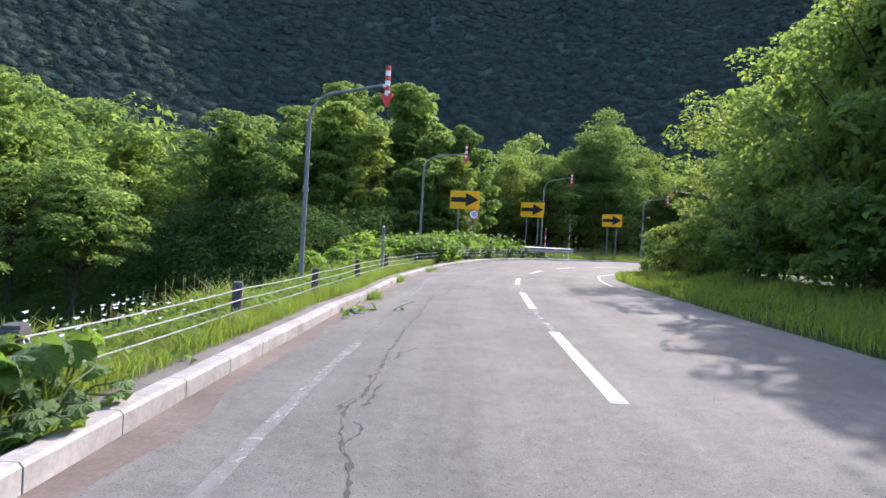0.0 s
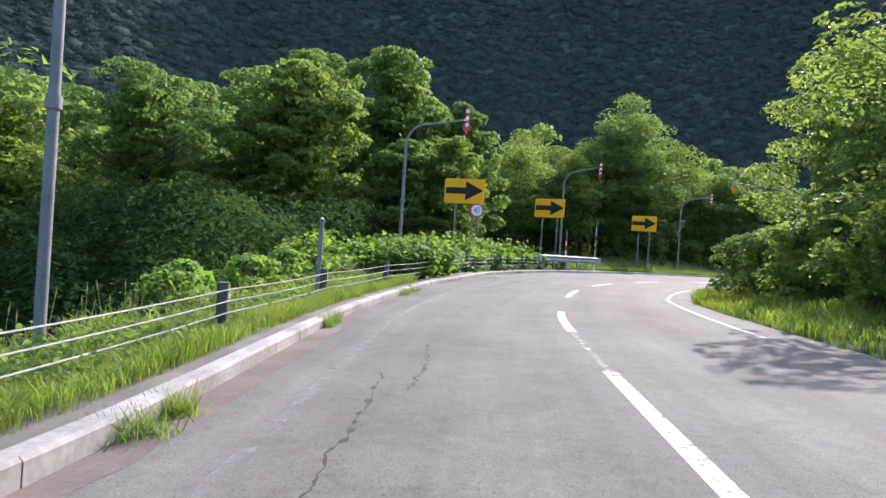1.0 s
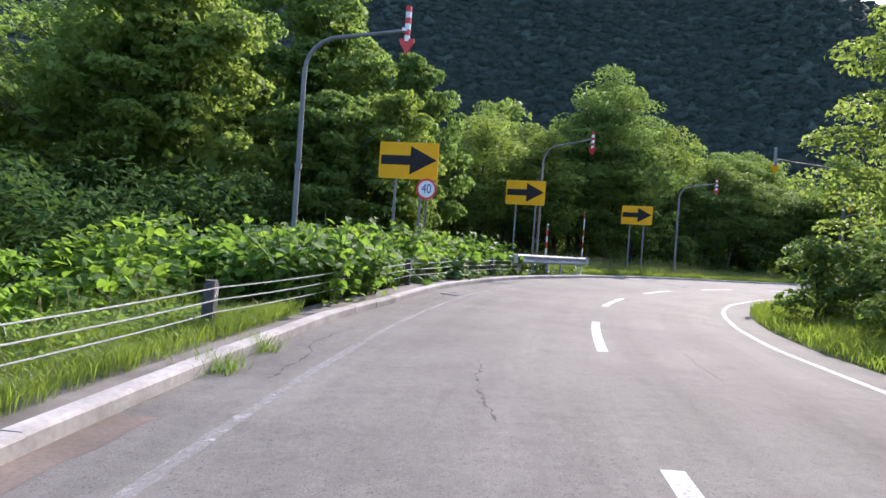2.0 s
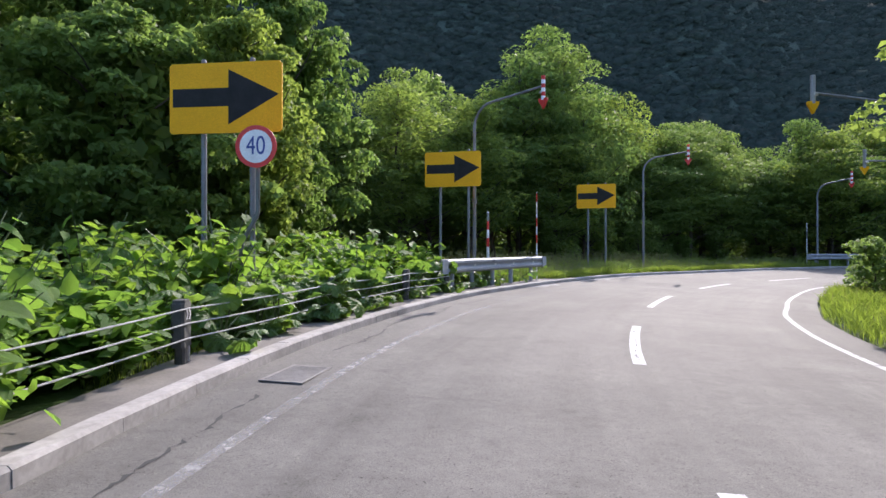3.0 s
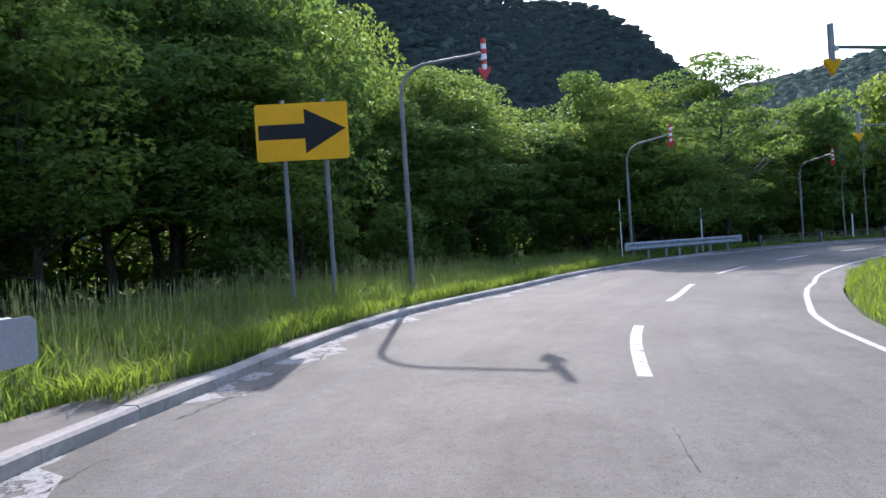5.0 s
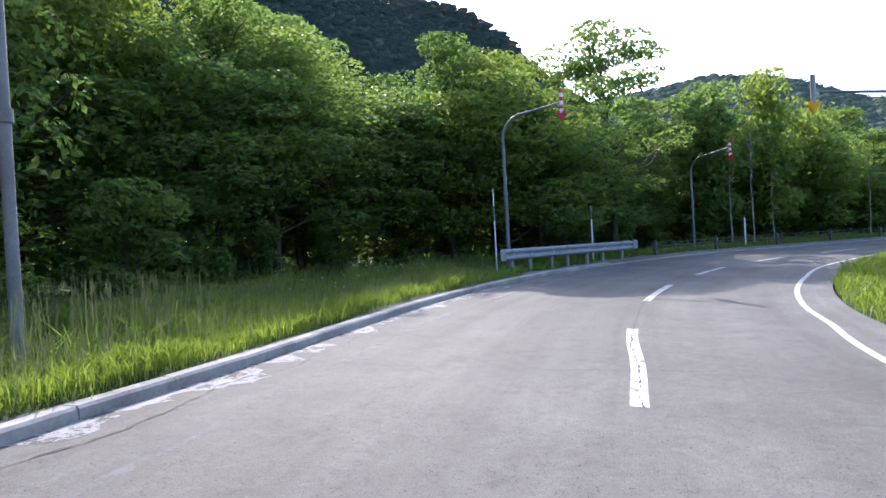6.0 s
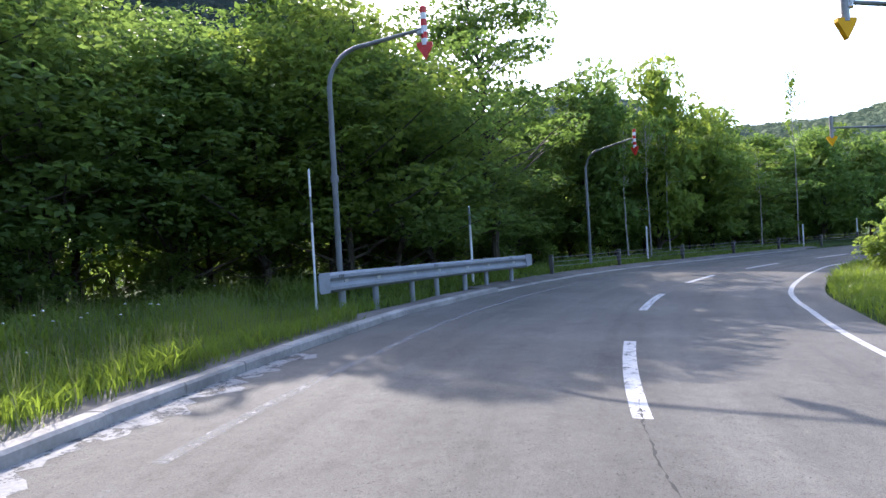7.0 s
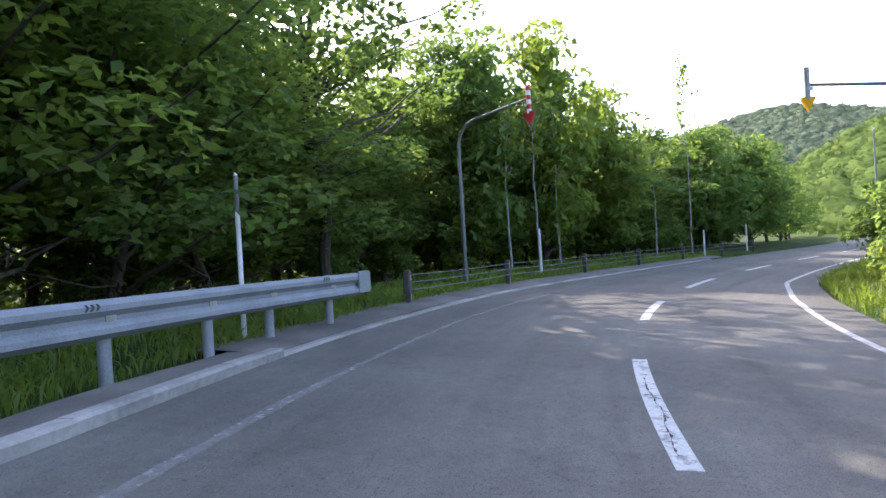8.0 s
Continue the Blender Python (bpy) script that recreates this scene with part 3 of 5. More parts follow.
for k, (a, b, w) in enumerate([((9.7, 44.0), (13.0, 47.5), 0.22), ((13.3, 47.9), (17.2, 51.0), 0.42), ((17.5, 51.2), (21.75, 53.5), 0.3), ((22.25, 53.7), (29.75, 56.7), 0.3)]):
    part("gutter_patch", ribbon("gutter_patch", along(*a), along(*b), KERB, lambda s, w=w: KERB(s) + w * 0.75, 0.002, GUTTER, 0.1, ragged=0.3, seed=30 + k), None, road, "pale flaking gutter concrete")
part("gutter_stain", ribbon("gutter_stain", along(0, -20), along(1.5, 21), KERB, lambda s: KERB(s) + 0.3, 0.002, RUST, 0.3, ragged=0.11, seed=41), None, road, "rust-brown gutter strip beside the kerb")


def drain_grate(x, y):
    s = along(x, y)
    m = pose(x, y, 0.0 + lift_at(x, y), math.degrees(math.atan(np.interp(s, BANK_AT, BANK))), 0, math.degrees(heading(s)))
    g = thing("drain_grate", "rusty iron gully grate set in the gutter", "drain", "gully grates")
    g.matrix_basis = m
    rim = Build()
    for dy in (-0.2, 0.2):
        rim.box((0, dy, 0.006), (0.8, 0.03, 0.012))
    for dx in (-0.385, 0.385):
        rim.box((dx, 0, 0.006), (0.03, 0.37, 0.012))
    part("rim", rim, GRATE, g)
    # A flat near-black plate under the bars paints in the gully's shade.
    pit = Build().box((0, 0, 0.001), (0.74, 0.37, 0.002))
    part("pit", pit, CRACK, g, "flat dark plate painted as the shaded gully below the bars")
    bar = Build().box((0, 0, 0.006), (0.025, 0.37, 0.01)).mesh("bar", GRATE)
    for j in range(19):
        o = part("bar", bar, None, g)
        o.location = (-0.36 + j * 0.04, 0, 0)


drain_grate(2.97, 31.97)
drain_grate(-1.72, 9.3)

LOW_FROM = along(38.2, 58.5)
APRON_AT = (along(14.6, 43.6), along(15.6, 44.5), along(24.75, 50.7), along(26.75, 51.5))
apron = tagged(new("pavement", ribbon("pavement", S0, LOW_FROM, lambda s: KERB(s) - np.interp(s, APRON_AT, (0.72, 0.27, 0.27, 0.6)) + 0.05 * np.sin(s * 1.7), lambda s: KERB(s) - 0.16, lambda s: 0.135 - kerb_sink(s), APRON, 0.5, across=2)),
               "narrow strip of old grey-brown paving behind the kerb", "pavement", kind="structure")
sl = np.arange(LOW_FROM, along(65.25, 52.7), 0.5)
rows = [np.c_[on_road(sl, KERB(sl) - q), z + lift(sl, KERB(sl) - q)] for q, z in ((1.1, 0.06), (0.7, 0.095), (0.45, 0.09), (0.28, 0.075), (0.15, 0.034))]
m = len(sl)
quads = [(j * m + i, (j + 1) * m + i, (j + 1) * m + i + 1, j * m + i + 1) for j in (0, 1, 2, 3) for i in range(m - 1)]
part("sloping_strip", fast_mesh("sloping_strip", np.concatenate(rows), np.array(quads), APRON), None, apron, "dirt-covered strip sloping to the flush kerb")


# ---- road furniture ----
def bent_pole(name, base, tip, label, group, tall=5.6, stripes=True, tipz=None):
    """A snow-road marker: a pole that bends into an arm, with a hanging arrow at its end."""
    z0 = float(ground_height(base[0], base[1]))
    g = thing(name, label, "marker pole", group, at=(base[0], base[1], z0))
    reach = math.hypot(tip[0] - base[0], tip[1] - base[1])
    ux, uy = (tip[0] - base[0]) / reach, (tip[1] - base[1]) / reach
    top = tall - z0
    r = min(0.75, reach * 0.5)
    line = [(0, 0, 0), (0, 0, 1.2), (0, 0, 2.6), (0, 0, top - 0.28 - r)]
    for a in np.linspace(15, 90, 6):
        a = radians(a)
        line.append((ux * r * (1 - math.cos(a)), uy * r * (1 - math.cos(a)), top - 0.28 - r + r * math.sin(a)))
    end = reach - 0.05
    line += [(ux * (r + (end - r) * q), uy * (r + (end - r) * q), top - 0.28 + 0.18 * q) for q in (0.5, 1.0)]
    part("pole", Build().tube(line, [0.06, 0.059, 0.057, 0.05] + [0.043] * 6 + [0.038, 0.034], 12), POLE, g, smooth=True)
    part("base_flange", Build().tube([(0, 0, -0.2), (0, 0, 0.03)], 0.16, 12), POLE, g)
    part("collar", Build().tube([(0, 0, 2.55), (0, 0, 2.68)], 0.078, 12), POLE, g, smooth=True)
    cx, cy, cz = ux * reach, uy * reach, (tipz if tipz else tall - 0.1) - z0
    # the hanging arrow: a banded tube with a pointed head
    zs = np.linspace(cz + 0.49, cz - 0.24, 7)
    for j in range(6):
        mat = (RED, WHITE)[j % 2] if stripes else SIGNBACK
        part("band", Build().tube([(cx, cy, zs[j]), (cx, cy, zs[j + 1])], 0.062, 12, j in (0, 5)), mat, g, ("red band", "white band")[j % 2] if stripes else "grey back", smooth=True)
    side = Vector((ux, uy, 0))
    m = Matrix.Translation((cx, cy, cz - 0.25)) @ Matrix(((side.x, -side.y, 0, 0), (side.y, side.x, 0, 0), (0, 0, 1, 0), (0, 0, 0, 1)))
    head = [(-0.15, 0.06), (-0.15, 0.0), (0, -0.26), (0.15, 0.0), (0.15, 0.06)]
    part("arrow_head", Build().plate(head, 0.09, m @ Matrix.Translation((0, -0.045, 0))), RED if stripes else YELLOW, g, "red arrow head" if stripes else "faded yellow arrow head")
    part("clamp", Build().box((cx - ux * 0.05, cy - uy * 0.05, cz + 0.0), (0.14, 0.14, 0.07), bevel=0.02), GALV, g)
    return g


LEFT_LABEL = "grey bent steel pole with red and white striped arrow"
RIGHT_LABEL = "grey bent steel pole holding a grey and yellow arrow"
bent_pole("snow_marker_pole", (-3.64, 13.95), (-1.67, 13.3), LEFT_LABEL, "overhead marker poles", 5.05, tipz=4.92)
bent_pole("snow_marker_pole", (-0.7, 30.7), (1.41, 30.21), LEFT_LABEL, "overhead marker poles", 5.75, tipz=5.66)
bent_pole("snow_marker_pole", (8.45, 46.1), (10.02, 43.9), LEFT_LABEL, "overhead marker poles", 6.35, tipz=6.07)
bent_pole("snow_marker_pole", (18.8, 53.75), (20.54, 52.73), LEFT_LABEL, "overhead marker poles", 6.0, tipz=5.75)
bent_pole("snow_marker_pole", (33.7, 59.52), (34.45, 57.74), LEFT_LABEL, "overhead marker poles", 5.6, tipz=5.43)
bent_pole("snow_marker_pole", (50.25, 60.4), (49.15, 58), LEFT_LABEL, "overhead marker poles", 5.25, tipz=4.99)
bent_pole("snow_marker_pole", (18.5, 39.5), (15.8, 39.78), RIGHT_LABEL, "overhead marker poles", 5.45, False, tipz=5.32)
bent_pole("snow_marker_pole", (27.15, 44.8), (24.34, 46.74), RIGHT_LABEL, "overhead marker poles", 4.87, False, tipz=4.73)
bent_pole("snow_marker_pole", (37.65, 48.4), (35.65, 51.03), RIGHT_LABEL, "overhead marker poles", 4.75, False, tipz=4.6)
bent_pole("snow_marker_pole", (49.45, 48.9), (49.09, 51.54), RIGHT_LABEL, "overhead marker poles", 4.65, False, tipz=4.46)


def arrow_board(left, right, z0, z1, posts):
    """A yellow chevron board with a black arrow on two posts."""
    a, b = Vector((*left, 0)), Vector((*right, 0))
    u = (b - a).normalized()
    m = Matrix(((u.x, -u.y, 0, (a.x + b.x) / 2), (u.y, u.x, 0, (a.y + b.y) / 2), (0, 0, 1, (z0 + z1) / 2), (0, 0, 0, 1)))
    w, h = (b - a).length / 2, (z1 - z0) / 2
    c = (a + b) / 2
    zg = float(ground_height(c.x, c.y))
    g = thing("arrow_sign", "yellow board with black arrow on two grey posts", "road sign", "bend arrow boards", at=(c.x, c.y, zg))
    m = Matrix.Translation((-c.x, -c.y, -zg)) @ m
    r = 0.04
    face = [(-w + r, -h), (w - r, -h), (w, -h + r), (w, h - r), (w - r, h), (-w + r, h), (-w, h - r), (-w, -h + r)]
    part("board", Build().plate(face, 0.03, m), YELLOW, g, "yellow sign face")
    sh, hh = 0.26 * h, 0.78 * h
    arrow = [(-0.94 * w, -sh), (0.06 * w, -sh), (0.06 * w, -hh), (0.95 * w, 0.02), (0.06 * w, hh), (0.06 * w, sh), (-0.94 * w, sh)]
    arrow = [(x, z + 0.02 * h) for x, z in arrow]
    # laid in two convex plates
    part("arrow_shaft", Build().plate([arrow[0], arrow[1], arrow[5], arrow[6]], 0.003, m @ Matrix.Translation((0, -0.004, 0))), BLACK, g)
    part("arrow_head", Build().plate([arrow[2], arrow[3], arrow[4]], 0.003, m @ Matrix.Translation((0, -0.004, 0))), BLACK, g)
    for px in posts:
        q = m @ Vector((px * w, 0.075, 0))
        part("post", Build().tube([(q.x, q.y, -0.3), (q.x, q.y, z1 - zg + 0.05)], 0.042, 10), POLE, g, smooth=True)
        part("post_cap", Build().tube([(q.x, q.y, z1 - zg + 0.05), (q.x, q.y, z1 - zg + 0.075)], [0.046, 0.03], 10), POLE, g)
        for dz in (-0.6, 0.6):
            k = m @ Vector((px * w, 0.05, dz * h))
            part("bracket", Build().box(k, (0.16, 0.06, 0.05), math.atan2(u.y, u.x)), GALV, g)
    return g


arrow_board((0.97, 36.13), (2.683, 35.52), 3.115, 4.196, (-0.42, 0.45))
arrow_board((6.645, 45.29), (8.232, 44.495), 3.257, 4.335, (-0.46, 0.55))
arrow_board((14.813, 52.427), (16.262, 51.553), 3.133, 4.189, (-0.42, 0.48))


def speed_sign():
    zg = float(ground_height(2.41, 35.0))
    g = thing("speed_limit_sign", "round red-rimmed speed limit sign reading 40 on a cranked post", "road sign", at=(2.41, 35.0, zg), rz=radians(-17))
    z = 2.78 - zg
    ring = lambda r: [(r * math.cos(a), r * math.sin(a)) for a in (2 * math.pi * j / 32 for j in range(32))]
    m = Matrix.Translation((-0.02, -0.13, z))
    part("rim", Build().plate(ring(0.30), 0.012, m), RED, g, "red rim")
    part("face", Build().plate(ring(0.235), 0.003, m @ Matrix.Translation((0, -0.004, 0))), WHITE, g, "white sign face")
    curve = bpy.data.curves.new("number", "FONT")
    curve.body, curve.size, curve.align_x, curve.align_y, curve.extrude = "40", 0.3, "CENTER", "CENTER", 0.001
    ob = bpy.data.objects.new("number", curve)
    me = bpy.data.meshes.new_from_object(ob)
    bpy.data.objects.remove(ob)
    me.transform(m @ Matrix.Translation((0, -0.0085, 0)) @ pose(0, 0, 0, 90) @ Matrix.Diagonal((0.95, 1.25, 1, 1)))
    me.materials.append(BLUE)
    part("number", me, None, g, "dark blue digits 40")
    crank = [(-0.26, -0.3), (-0.26, z - 1.42), (-0.245, z - 1.34), (-0.035, z - 0.98), (-0.02, z - 0.9), (-0.02, z + 0.24)]
    part("post", Build().tube([(x, -0.06, h) for x, h in crank], 0.032, 10), POST_GREY, g, "cranked dark grey post", smooth=True)
    part("bracket", Build().box((0, -0.1, z), (0.2, 0.06, 0.05)), GALV, g)


speed_sign()


def striped_pole(x, y, top, label, bands, radius=0.03, group="snow poles", lean=0.0):
    """A slim roadside pole in painted lengths."""
    zg = float(ground_height(x, y))
    g = thing("snow_pole", label, "pole", group, at=(x, y, zg))
    n = len(bands)
    zs = np.linspace(-0.15, top - zg, n + 1)
    for j, mat in enumerate(bands):
        part("band", Build().tube([(lean * zs[j], 0, zs[j]), (lean * zs[j + 1], 0, zs[j + 1])], radius * (1 - 0.03 * j), 10), mat, g, {RED: "red band", WHITE: "white band"}.get(mat, "grey band"), smooth=True)
    part("cap", Build().tube([(lean * zs[-1], 0, zs[-1]), (lean * zs[-1], 0, zs[-1] + 0.04)], [radius * 0.8, radius * 0.3], 10), WHITE, g)


striped_pole(10.6, 46.05, 3.2, "thin red and white snow pole behind the guardrail", (WHITE, WHITE, WHITE, WHITE, WHITE, RED, WHITE, RED, WHITE, WHITE, RED), 0.026)
striped_pole(8.5, 44.65, 2.45, "thick red and white snow pole beside the guardrail", (WHITE, WHITE, WHITE, WHITE, WHITE, RED, WHITE, RED, SIGNBACK), 0.05)
striped_pole(32.67, 59.2, 2.85, "thin faded white snow pole at the guardrail end", (WHITE, WHITE, WHITE, WHITE, POLE, WHITE), 0.024)
striped_pole(39.25, 59.76, 2.4, "thin white snow pole with rusty top behind the guardrail", (WHITE, WHITE, WHITE, WHITE, POLE), 0.035)
striped_pole(52.55, 58.65, 1.75, "white delineator post at the roadside", (WHITE, WHITE, WHITE), 0.04)
striped_pole(75.0, 50.9, 1.75, "white delineator post at the roadside", (WHITE, WHITE, WHITE), 0.04)
striped_pole(65.75, 53.5, 1.5, "white delineator post at the roadside", (WHITE, WHITE, WHITE), 0.04)
striped_pole(-2.0, 20.8, 1.56, "weathered grey wooden marker post with cap", (POLE, POLE, POLE), 0.05)


def utility_pole(x, y, top):
    zg = float(ground_height(x, y))
    g = thing("utility_pole", "tall grey concrete utility pole beyond the bend", "utility pole", at=(x, y, zg))
    part("pole", Build().tube([(0, 0, -0.3), (-0.1, 0, top)], [0.16, 0.1], 10), POLE, g, smooth=True)
    part("crossarm", Build().box((-0.1, 0, top - 0.5), (1.4, 0.08, 0.08)), GALV, g)


utility_pole(140, 28.5, 13.0)


# ---- cable fence ----
def cable_fence(s_list, gap, label, wire=None):
    """Posts with three strained cables."""
    p = np.concatenate([on_road(s, KERB(s) - gap(s)) for s in s_list])
    base = [0.03 + float(lift(s, KERB(s) - gap(s))) for s in s_list]
    g = thing("cable_guardrail", label, "guardrail", at=(p[0][0], p[0][1], base[0]))
    o = Vector((p[0][0], p[0][1], base[0]))
    leg = Build().box((0, 0, 0.2), (0.12, 0.1, 0.8), bevel=0.02).mesh("leg", POST)
    housing = Build().box((0, 0, 0), (0.25, 0.13, 0.42), bevel=0.025).mesh("housing", POST)
    cap = Build().box((0, 0, 0), (0.2, 0.12, 0.035), bevel=0.03).mesh("cap", POST)
    chevron = Build()
    for dx in (-0.05, 0.03):
        chevron.add([(dx, -0.067, 0.05), (dx + 0.025, -0.067, 0.05), (dx + 0.06, -0.067, 0.0), (dx + 0.025, -0.067, -0.05), (dx, -0.067, -0.05), (dx + 0.035, -0.067, 0.0)], [(0, 1, 2, 5), (5, 2, 3, 4)])
    chevron = chevron.mesh("reflector", WHITE)
    pipe = Build().tube([(0.15, -0.02, -0.05), (0.15, -0.02, 0.66)], 0.02, 8).mesh("stay", CABLE, True)
    for i, (x, y) in enumerate(p):
        q = Vector((x, y, base[i])) - o
        a = heading(s_list[i])
        post = part("post", leg, None, g)
        post.matrix_basis = Matrix.Translation(q) @ Matrix.Rotation(a + 0.25, 4, "Z")
        for me, dz in ((housing, 0.44), (cap, 0.665), (chevron, 0.54), (pipe, 0.0)):
            c = part(me.name.split(".")[0], me, None, post)
            c.location = (0, 0, dz)
    for h in (0.31, 0.455, 0.6):
        pts, k = [], 6
        for i in range(len(p) - 1):
            for j in range(k):
                u = j / k
                sag = 0.02 * 4 * u * (1 - u)
                x, y = p[i] * (1 - u) + p[i + 1] * u
                pts.append(Vector((x, y, base[i] * (1 - u) + base[i + 1] * u + h - sag)) - o)
        pts.append(Vector((*p[-1], base[-1] + h)) - o)
        # on the road side of the posts
        off = []
        for i, q in enumerate(pts):
            t = (pts[min(i + 1, len(pts) - 1)] - pts[max(i - 1, 0)]).normalized()
            off.append(q + Vector((t.y, -t.x, 0)) * 0.085)
        part("cable", Build().tube(off, 0.0082 if wire is None else 0.008, 6), wire or CABLE, g, smooth=True)


fence_gap = lambda s: float(np.interp(s, [along(1, 3), along(2.43, 17), along(4.17, 25), along(5.33, 28.6), along(11, 39)], [0.85, 1.0, 0.75, 0.6, 0.55]))
first = [along(x, y) for x, y in ((-3.75, -11.5), (-3.6, -7.0), (-3.45, -2.6), (-3.25, 1.9), (-3.0, 6.33), (-2.7, 10.75), (-2.33, 15.66), (-1.55, 20.2), (-0.58, 24.5), (0.55, 28.4), (1.69, 32.2), (3.25, 35.8), (4.9, 38.7), (6.2, 40.8))]
cable_fence(first, fence_gap, "three-cable road guardrail with dark reflector posts in grass")
second = list(np.arange(along(43.85, 59.2), along(75, 50), 4.5))
cable_fence(second, lambda s: 0.7, "three-cable road guardrail with dark posts below trees", DARK_CABLE)


# ---- beam guardrails ----
def beam_guardrail(s0, s1, gap, n, label, top=0.93):
    """A W-beam on round posts, with flat end pieces."""
    s = np.linspace(s0, s1, int((s1 - s0) / 0.25) + 1)
    gap = np.interp(s, (s0, s1), gap)
    p = on_road(s, KERB(s) - gap)
    rise = lift(s, KERB(s) - gap)
    o = Vector((*p[0], 0.13 + rise[0]))
    g = thing("guardrail", label, "guardrail", "beam guardrails", at=tuple(o))
    prof = [(0.0, 0.0), (0.03, 0.02), (0.08, 0.05), (0.08, 0.1), (0.02, 0.155), (0.02, 0.195), (0.08, 0.25), (0.08, 0.3), (0.03, 0.33), (0.0, 0.35)]
    full = prof + [(x - 0.006, z) for x, z in reversed(prof)]
    t = np.gradient(p, axis=0)
    t /= np.linalg.norm(t, axis=1)[:, None]
    verts, faces, k = [], [], len(full)
    z0 = top - 0.35 - 0.13
    rise = rise - rise[0]
    for q, (tx, ty), up in zip(p, t, rise):
        for d, z in full:
            verts.append((q[0] + ty * d - o.x, q[1] - tx * d - o.y, z0 + z + up))
    for i in range(len(p) - 1):
        for j in range(k):
            l = (j + 1) % k
            faces.append((i * k + j, (i + 1) * k + j, (i + 1) * k + l, i * k + l))
    part("beam", Build().add(verts, faces), BEAM, g, "pale grey corrugated steel beam")
    for i, e in ((0, -1), (len(p) - 1, 1)):
        q, (tx, ty) = p[i], t[i]
        a = math.atan2(ty, tx)
        m = Matrix.Translation((q[0] - o.x + ty * 0.09, q[1] - o.y - tx * 0.09, z0 + 0.175)) @ Matrix.Rotation(a, 4, "Z")
        w = 0.34
        out = [(0.0, -0.17), (w - 0.05, -0.17), (w, -0.13), (w, 0.13), (w - 0.05, 0.17), (0.0, 0.17)]
        out = [(x - 0.2, z) for x, z in out] if e > 0 else [(-(x - 0.2), z) for x, z in reversed(out)]
        part("end_piece", Build().plate(out, 0.02, m), BEAM, g, "flat end panel")
    for i in np.linspace(3, len(p) - 4, n).astype(int):
        q, (tx, ty) = p[i], t[i]
        c = Vector((q[0] - ty * 0.07 - o.x, q[1] + tx * 0.07 - o.y, 0))
        post = part("post", Build().tube([c + Vector((0, 0, -0.3)), c + Vector((0, 0, z0 + 0.3))], 0.06, 12), BEAM, g, smooth=True)
        part("post_cap", Build().tube([c + Vector((0, 0, z0 + 0.3)), c + Vector((0, 0, z0 + 0.325))], [0.06, 0.035], 12), BEAM, post)
        b = Vector((q[0] - ty * 0.02 - o.x, q[1] + tx * 0.02 - o.y, z0 + 0.175))
        part("spacer", Build().box(b, (0.12, 0.1, 0.2), math.atan2(ty, tx)), GALV, post)
    for i in np.linspace(2, len(p) - 5, 3).astype(int):
        q, (tx, ty) = p[i], t[i]
        m = Matrix.Translation((q[0] - o.x + ty * 0.086, q[1] - o.y - tx * 0.086, z0 + 0.275)) @ Matrix.Rotation(math.atan2(ty, tx), 4, "Z")
        for dx in (-0.06, 0.0, 0.06):
            mark = Build().plate([(dx, -0.03), (dx + 0.025, -0.03), (dx + 0.05, 0), (dx + 0.025, 0.03), (dx, 0.03), (dx + 0.025, 0)], 0.003, m)
            part("chevron_mark", mark, POST, g, "small dark chevron mark")


beam_guardrail(along(6.3, 40.75) - 0.4, along(11.1, 46.4) - 0.25, (0.52, 0.52), 5, "pale grey steel beam guardrail with round posts", 0.88)
beam_guardrail(along(32.2, 58.7), along(41.45, 59.2), (1.08, 0.42), 7, "long pale grey steel beam guardrail before dark forest", 0.8)


# ---- plants ----
def unit(v):
    return v / (np.linalg.norm(v, axis=1)[:, None] + 1e-9)


def leaf_cloud(rng, centres, radii, count, size, flat=0.65, shell=0.55, up=0.9, corners=4, dome=0.0):
    """Many small leaves in clumps: folded ones of four corners, or plain ones of three."""
    n = len(centres)
    share = np.asarray(radii) ** 2
    pick = rng.choice(n, count, p=share / share.sum())
    way = unit(rng.normal(0, 1, (count, 3)))
    way[:, 2] = np.where(rng.random(count) < dome, np.abs(way[:, 2]), way[:, 2])
    rad = np.asarray(radii)[pick] * (shell + (1 - shell) * rng.random(count) ** 0.6)
    pos = np.asarray(centres)[pick] + way * rad[:, None] * np.array([1, 1, flat])
    normal = unit(way * 0.5 + rng.normal(0, 0.55, (count, 3)) + np.array([0, 0, up]))
    a = unit(np.cross(normal, rng.normal(0, 1, (count, 3))))
    b = np.cross(normal, a)
    length = size * (0.6 + 0.8 * rng.random(count))[:, None]
    width = length * 0.62
    lift = normal * width * 0.18
    if corners == 3:
        v = np.stack([pos - a * length / 2, pos + b * width / 2, pos + a * length / 2 - b * width / 3], 1).reshape(-1, 3)
        return v, np.arange(count * 3).reshape(-1, 3)
    v = np.stack([pos - a * length / 2, pos + b * width / 2 + lift, pos + a * length / 2 - lift, pos - b * width / 2 + lift], 1).reshape(-1, 3)
    return v, np.arange(count * 4).reshape(-1, 4)


def crooked(rng, a, b, n, jag):
    a, b = np.array(a, float), np.array(b, float)
    u = np.linspace(0, 1, n)[:, None]
    p = a * (1 - u) + b * u + rng.normal(0, jag, (n, 3)) * np.sin(u * math.pi)
    return [Vector(q) for q in p]


